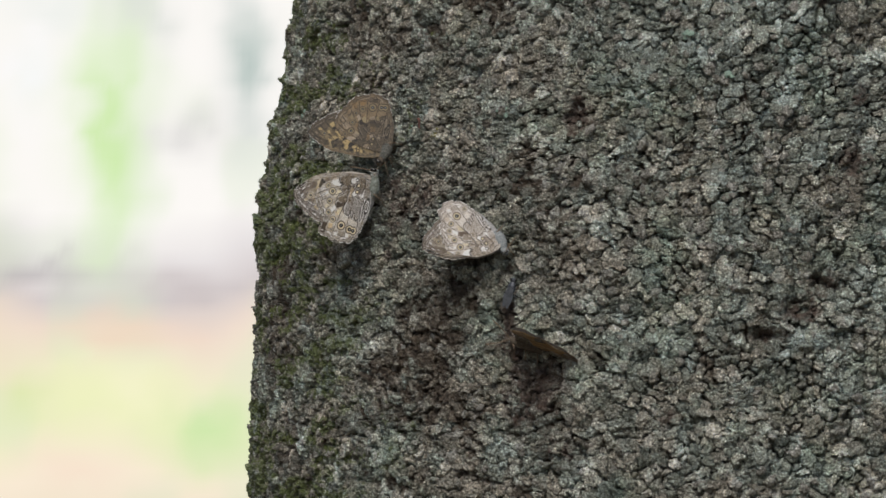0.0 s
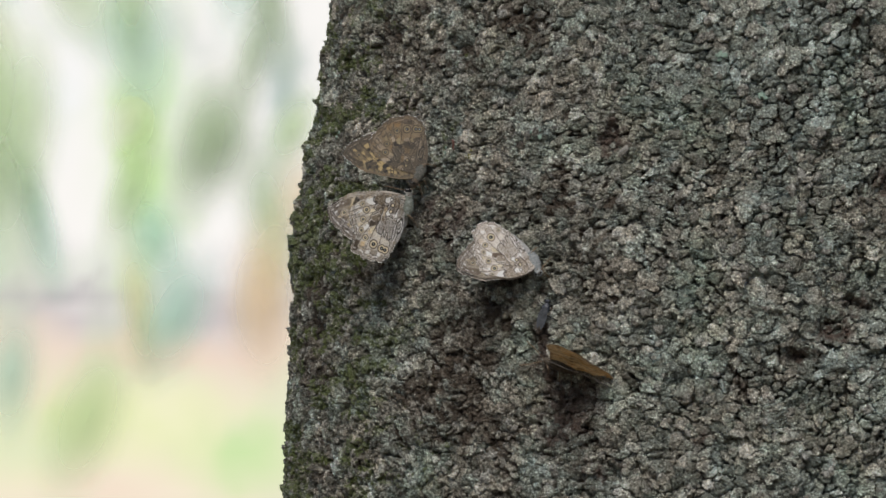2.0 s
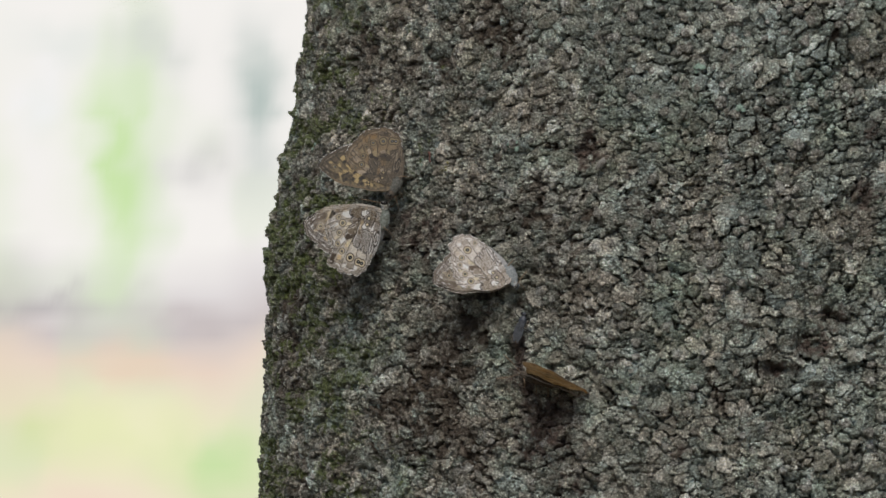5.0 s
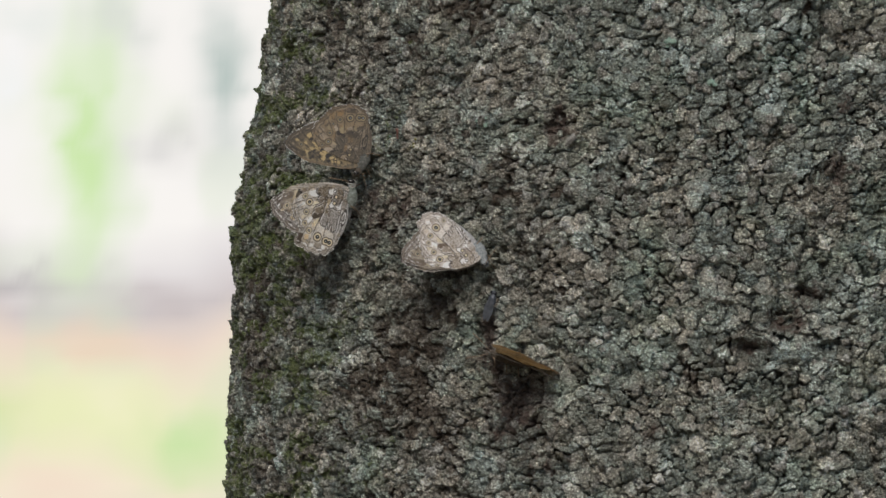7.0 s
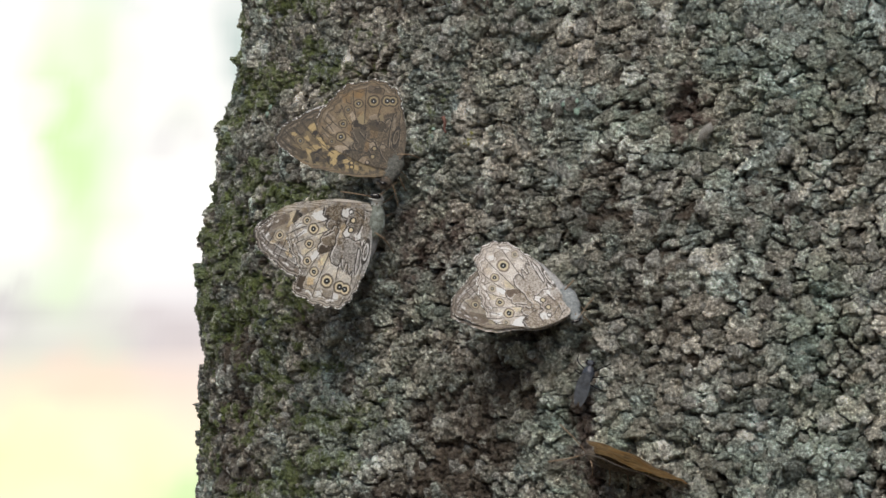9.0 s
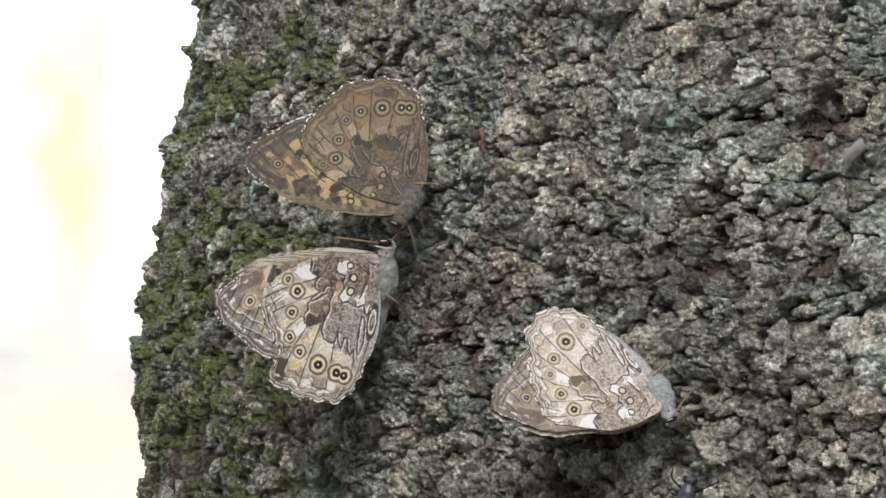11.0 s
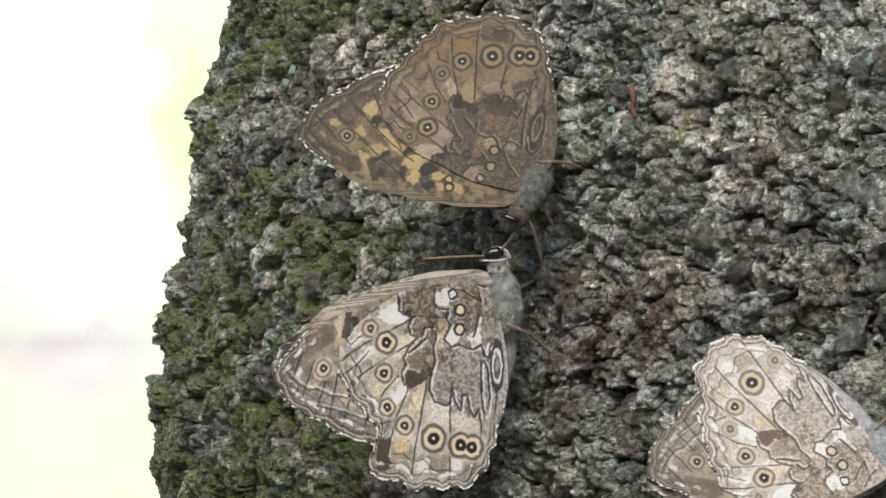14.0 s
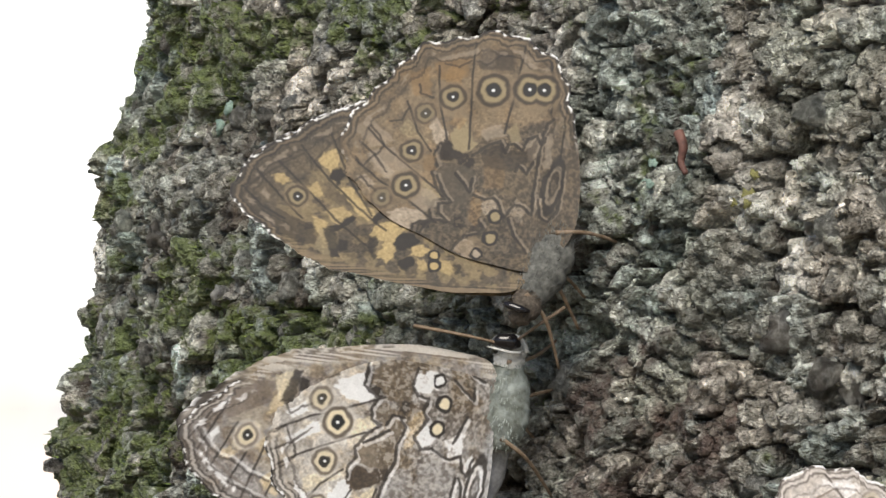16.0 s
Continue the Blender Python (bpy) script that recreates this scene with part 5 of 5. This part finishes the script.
def fly():
    top = tagged(new("fly"), "small blue-grey fly with folded wings on dark bark", "fly")
    p, n = on_trunk(910, 516, 0.0022)
    top.matrix_basis = Matrix.Translation(p) @ pose(0, 0, 0, 0, 16, -20)
    part("thorax", body_mesh("thorax", [(0, 0, 0.0030), (0, 0, 0.0018), (0, 0, 0.0004), (0, 0, -0.0008)], [0.0006, 0.0013, 0.0013, 0.0007], FLY_BODY, 0.06), top)
    part("abdomen", body_mesh("abdomen", [(0, 0, -0.0004), (0, 0, -0.0016), (0, 0.0002, -0.003), (0, 0.0003, -0.0044)], [0.0008, 0.0013, 0.0011, 0.0002], FLY_BODY, 0.04), top)
    head = part("head", body_mesh("head", [(0, 0, 0.0042), (0, 0, 0.0037), (0, 0, 0.0030)], [0.0003, 0.0010, 0.0006], FLY_BODY, 0.05), top)
    for sx in (-1, 1):
        part("eye", body_mesh("eye", [(sx * 0.0004, -0.0001, 0.0037), (sx * 0.0008, -0.0002, 0.0036), (sx * 0.0011, -0.0002, 0.0035)], [0.0003, 0.0006, 0.0002], EYE, 0.0), head)
        v, fc = [], []
        for i in range(9):
            t = i / 8
            w = 0.0010 * math.sin(math.pi * min(t * 0.85 + 0.12, 1)) + 0.0001
            mid = sx * (0.0003 + 0.0003 * t)
            v += [(mid - w, -0.0012 - 0.0002 * t, 0.0014 - 0.0068 * t), (mid + w, -0.0011 - 0.0002 * t, 0.0014 - 0.0068 * t)]
        for i in range(8):
            fc.append((2 * i, 2 * i + 1, 2 * i + 3, 2 * i + 2))
        part("wing", mesh_of("wing", v, fc, FLY_WING), top, "smoky translucent fly wing")
        for dz in (0.002, 0.0008, -0.0006):
            limb("leg", top, [(sx * 0.0008, 0, dz), (sx * 0.0026, -0.0006, dz * 1.6), (sx * 0.0036, 0.0016, dz * 2.2)], 0.00016, 0.00009, EYE)


fly()


# ---- loose bits on the bark ----
def chunk(seed, sides=9, sharp=0.5):
    """A ragged crust plate about 1 across, its top uneven, 45 triangles."""
    rnd = random.Random(seed)
    verts = [(rnd.uniform(-0.1, 0.1), rnd.uniform(-0.1, 0.1), 0.34 + rnd.uniform(-0.05, 0.1))]
    radius = [rnd.uniform(1 - sharp, 1.12) * 0.5 for _ in range(sides)]
    for scale, z, lift in ((0.55, 0.30, 0.14), (1.0, 0.16, 0.18), (0.9, -0.25, 0.05)):
        for k in range(sides):
            w = 2 * math.pi * (k + rnd.uniform(-0.25, 0.25)) / sides
            q = radius[k] * scale
            verts.append((q * math.cos(w), q * math.sin(w), z + rnd.uniform(-lift, lift)))
    faces = [(0, 1 + k, 1 + (k + 1) % sides) for k in range(sides)]
    for j in range(2):
        for k in range(sides):
            a, b = 1 + j * sides + k, 1 + j * sides + (k + 1) % sides
            faces.append((a, a + sides, b + sides, b))
    return verts, faces


def height_at(th, z):
    tt, zz, hh = RELIEF[:3]
    i, j = int(np.searchsorted(zz, z)), int(np.searchsorted(tt, th))
    return hh[min(i, len(zz) - 1), min(j, len(tt) - 1)]


def plate_pose(th, z, rnd, size, lift=0.0, tilt=22):
    r = RADIUS + height_at(th, z) / 1000 + lift
    p = Vector((float(axis_x(z)) + r * math.sin(th), RADIUS - r * math.cos(th), z))
    n = Vector((math.sin(th), -math.cos(th), 0))
    turn = n.to_track_quat("Z", "Y").to_matrix().to_4x4()
    lean = pose(0, 0, 0, rnd.uniform(-tilt, tilt), rnd.uniform(-tilt, tilt), rnd.uniform(0, 360))
    return Matrix.Translation(p) @ turn @ lean @ Matrix.Diagonal((size, size * rnd.uniform(0.6, 1.0), size * rnd.uniform(0.55, 0.95), 1))


def crust_plates(top):
    rnd = random.Random(12)
    kinds = [mesh_of("bark_plate", *chunk(k), CRUST) for k in range(10)]
    near = 0
    verts, faces = [], []
    pitch = 0.0047
    damp = []
    for cu, cv, *_ in SAP_AND_SHADE:
        p, n = on_trunk(cu, cv)
        damp.append((math.atan2(n.x, -n.y), p.z))
    for iz in range(int(0.182 / pitch)):
        for it in range(int(radians(128) * RADIUS / pitch)):
            z = HEIGHT - 0.0855 + (iz + rnd.uniform(0.1, 0.9)) * pitch
            th = radians(-106) + (it + rnd.uniform(0.1, 0.9)) * pitch / RADIUS
            wide = th > radians(-42)
            size = rnd.uniform(0.0024, 0.0056) if wide else rnd.uniform(0.0016, 0.0036)
            m = plate_pose(th, z, rnd, size, -0.0004, 34 if wide else 22)
            kind = rnd.randrange(10)
            wet_shade = any(abs(th - a) < 0.12 and abs(z - c) < 0.012 for a, c in damp)
            if rnd.random() < (0.85 if wet_shade else 0.3):
                continue
            if HEIGHT - 0.003 < z < HEIGHT + 0.052 and th < radians(-29) and near < 300:
                near += 1
                part("bark_plate", kinds[kind], top, "", m)
            else:
                base = len(verts)
                v, f = chunk(kind)
                verts += [m @ Vector(p) for p in v]
                faces += [tuple(base + i for i in q) for q in f]
    stuff = part("crust", mesh_of("crust", verts, faces, CRUST), top, "crusty lichened bark plates")
    tagged(stuff, kind="stuff")


def moss():
    """Fine upright leaflets in the mossy hollows."""
    rnd = random.Random(77)
    tt, zz, hh, mm = RELIEF
    verts, faces = [], []
    tries = 0
    while len(faces) < 12000 and tries < 400000:
        tries += 1
        i, j = rnd.randrange(len(zz)), rnd.randrange(920)
        if mm[i, j] < rnd.uniform(0.42, 1.0):
            continue
        for _ in range(6):
            a, b = min(max(i + rnd.randrange(-4, 5), 0), len(zz) - 1), min(max(j + rnd.randrange(-4, 5), 0), len(tt) - 1)
            th, z = tt[b], zz[a]
            r = RADIUS + hh[a, b] / 1000
            n = Vector((math.sin(th), -math.cos(th), 0.35)).normalized()
            p = Vector((float(axis_x(z)) + r * math.sin(th), RADIUS - r * math.cos(th), z)) - n * 0.0002
            side = Vector((rnd.uniform(-1, 1), rnd.uniform(-1, 1), rnd.uniform(-1, 1))).normalized()
            tip = p + (n + side * 0.6) * rnd.uniform(0.0003, 0.0006)
            wing = side.cross(n).normalized() * rnd.uniform(0.00006, 0.00013)
            k = len(verts)
            verts += [p - wing, p + wing, tip]
            faces.append((k, k + 1, k + 2))
    data = mesh_of("moss", verts, faces, MOSS)
    tagged(new("moss", data), "short olive-green moss growing in the bark's hollows", "moss", kind="stuff")


def loose_bits(top):
    """Single flakes that stand out: at the edge, pale chips, a red-brown stalk."""
    rnd = random.Random(5)
    for u, v, size, mat in ((1047, 229, 0.0052, DEAD_WOOD), (853, 721, 0.0030, DEAD_WOOD), (845, 738, 0.0022, DEAD_WOOD), (1180, 745, 0.003, DARK_FUR)):
        p, n = on_trunk(u, v, 0.0012)
        m = Matrix.Translation(p) @ n.to_track_quat("Z", "Y").to_matrix().to_4x4() @ pose(0, 0, 0, 20, 15, 40) @ Matrix.Diagonal((size, size * 0.6, size * 0.6, 1))
        part("bark_chip", mesh_of("bark_chip", *chunk(rnd.randrange(99)), mat), top, "pale splintered bark chip", m)
    for u, v, size, mat in ((894, 197, 0.0024, MINT), (531, 200, 0.0026, MINT), (731, 226, 0.0018, MINT), (771, 236, 0.0017, OCHRE), (1215, 60, 0.003, MINT), (1290, 130, 0.0028, MINT)):
        for k in range(5):
            p, n = on_trunk(u + rnd.uniform(-8, 8), v + rnd.uniform(-7, 7), 0.0)
            th = math.atan2(n.x, -n.y)
            m = plate_pose(th, p.z, rnd, size * rnd.uniform(0.5, 1.0), 0.0003, 14) @ Matrix.Diagonal((1, 1, 0.45, 1))
            part("lichen", mesh_of("lichen", *chunk(rnd.randrange(99), 12, 0.6), mat), top, "yellowish lichen rosette" if mat is OCHRE else "pale mint-green lichen rosette", m)
    for v, size in ((358, 0.0042),):
        z = HEIGHT - (v - 441) * (FAR + RADIUS) / LENS
        th = radians(-84)
        r = RADIUS + height_at(th, z) / 1000 + 0.0002
        p = Vector((float(axis_x(z)) + r * math.sin(th), RADIUS - r * math.cos(th), z))
        m = Matrix.Translation(p) @ pose(0, 0, 0, 0, 12, 0) @ Matrix.Diagonal((size * 0.9, size * 0.6, size * 0.42, 1))
        part("bark_flake", mesh_of("bark_flake", *chunk(rnd.randrange(99)), CRUST), top, "loose flake standing out from the bark", m)
    pts = [on_trunk(751 + du, 220 + dv, 0.0022)[0] for du, dv in ((-2, -10), (0, -4), (-1, 3), (1, 8))]
    limb("stalk", top, pts, 0.00045, 0.00022, TWIG, "short red-brown dry stalk")


# ---- hanging leaves that the wind blows in behind ----
def leaf_material():
    m = Nodes("soft_leaves", 0.8)
    soft = m.attribute("soft").outputs["Fac"]
    tint = m.attribute("pigment").outputs["Color"]
    m.put(m.bsdf.inputs["Alpha"], m.math("MULTIPLY", soft, 0.66))
    m.bsdf.inputs["Transmission Weight"].default_value = 0.0
    return m.colour(tint)


def hanging_branch():
    top = tagged(new("hanging_branch"), "hanging leafy branch swaying in the wind, out of focus", "branch")
    rnd = random.Random(21)
    mat = leaf_material()
    tints = [(0.42, 0.78, 0.64), (0.54, 0.78, 0.36), (0.74, 0.74, 0.36), (1.0, 0.76, 0.52), (0.38, 0.74, 0.60), (0.40, 0.56, 0.32), (0.70, 0.86, 0.46)]
    for k in range(9):
        x0 = -0.29 + k * 0.034 + rnd.uniform(-0.008, 0.008)
        co, faces, soft, tint = [], [], [], []
        z = 0.24 + rnd.uniform(-0.03, 0.03)
        end = rnd.uniform(-0.17, -0.03)
        while z > end:
            w, h = rnd.uniform(0.016, 0.034), rnd.uniform(0.030, 0.072)
            turn = radians(rnd.uniform(-28, 28))
            cx, cy = x0 + rnd.uniform(-0.02, 0.02), rnd.uniform(-0.02, 0.02)
            c = tints[rnd.randrange(7)]
            base = len(co)
            rings, sides = 14, 28
            for i in range(rings):
                f = i / (rings - 1)
                for j in range(sides):
                    a = 2 * math.pi * j / sides
                    dx, dz = w * f * math.cos(a), h * f * math.sin(a)
                    co.append((cx + dx * math.cos(turn) - dz * math.sin(turn), cy + 0.004 * f, z + dx * math.sin(turn) + dz * math.cos(turn)))
                    soft.append((1 - f) ** 2 * (1 + 2 * f))
                    tint.append(c)
            for i in range(rings - 1):
                for j in range(sides):
                    n = (j + 1) % sides
                    faces.append((base + i * sides + j, base + i * sides + n, base + (i + 1) * sides + n, base + (i + 1) * sides + j))
            z -= h * rnd.uniform(0.75, 1.25)
        data = mesh_of("leaf_spray", co, faces, mat)
        set_float(data, "soft", soft), set_colour(data, "pigment", np.array(tint))
        part("leaf_spray", data, top, "drooping blue-green and yellow leaves")
    limb("twig", top, [(-0.4, 0.01, 0.34), (-0.2, 0, 0.32), (-0.05, 0, 0.33), (0.3, 0.01, 0.40)], 0.004, 0.006, DEAD_WOOD, "thin grey twig")
    return top


BRANCH = hanging_branch()
loose_bits(TRUNK)
moss()
crust_plates(TRUNK)


# ---- what moves ----
def motions():
    # the middle butterfly rocks on its feet
    rock = [(0.0, 12.3, 654.9, 320.4), (0.6, 11.8, 656.9, 320.4), (1.0, 14.3, 656.8, 317.2), (1.5, 14.8, 654.7, 318.2), (4.2, 14.3, 654.8, 318.2), (6.3, 13.8, 654.8, 320.3), (8.0, 13.8, 654.8, 320.3), (9.5, 11.8, 654.9, 320.4),
            (10.2, 13.3, 654.8, 320.3), (12.3, 5.3, 655.4, 320.9), (13.5, 4.8, 655.4, 321.0), (14.0, 0.8, 656.7, 326.2), (14.5, 1.8, 656.7, 325.2), (15.0, 10.3, 656.0, 320.6), (15.5, 12.8, 656.9, 319.4), (16.0, 14.8, 657.7, 319.2)]
    walk(MIDDLE, [(t, Matrix.Translation(spot(u, v, 0.048)) @ pose(0, 0, 0, 0, a, 0)) for t, a, u, v in rock])
    # wing beats: degrees above the straight-out closed position
    beat = [(0.0, 10, 14), (0.1, 22, 4), (0.2, 26, 6), (0.3, 22, 3), (0.4, 25, 5), (0.5, 27, 4), (0.6, 26, 4), (0.7, 34, 3), (0.8, 52, 4), (0.9, 46, 4), (1.0, 40, 4), (1.2, 34, 4),
            (1.4, 30, 4), (1.6, 24, 3), (1.8, 20, 3), (2.0, 17, 2), (3.0, 14, 2), (4.2, 14, 2), (6.3, 9, 2), (8.0, 9, 2), (16.0, 9, 2)]
    walk(WING_A, [(t, pose(0, 0, 0, -a, 0, 0)) for t, a, _ in beat])
    walk(WING_B, [(t, pose(0, 0, -0.0006, -b, 0, 0)) for t, _, b in beat])
    # the wind lowers the hanging branch behind the trunk and lifts it away again
    sway = [(0.0, 0.10, 0.62), (0.3, 0.08, 0.42), (0.5, 0.05, 0.27), (0.7, 0.03, 0.17), (0.9, 0.0, 0.08), (1.2, -0.02, 0.03), (1.5, 0.0, 0.0), (2.0, 0.02, 0.02), (2.5, -0.01, 0.0), (3.0, 0.01, -0.02),
            (3.5, 0.03, 0.01), (4.2, 0.05, 0.04), (5.2, 0.08, 0.40), (6.0, 0.10, 0.65), (16.0, 0.10, 0.70)]
    walk(BRANCH, [(t, pose(dx, 6.0, HEIGHT + dz)) for t, dx, dz in sway])


motions()
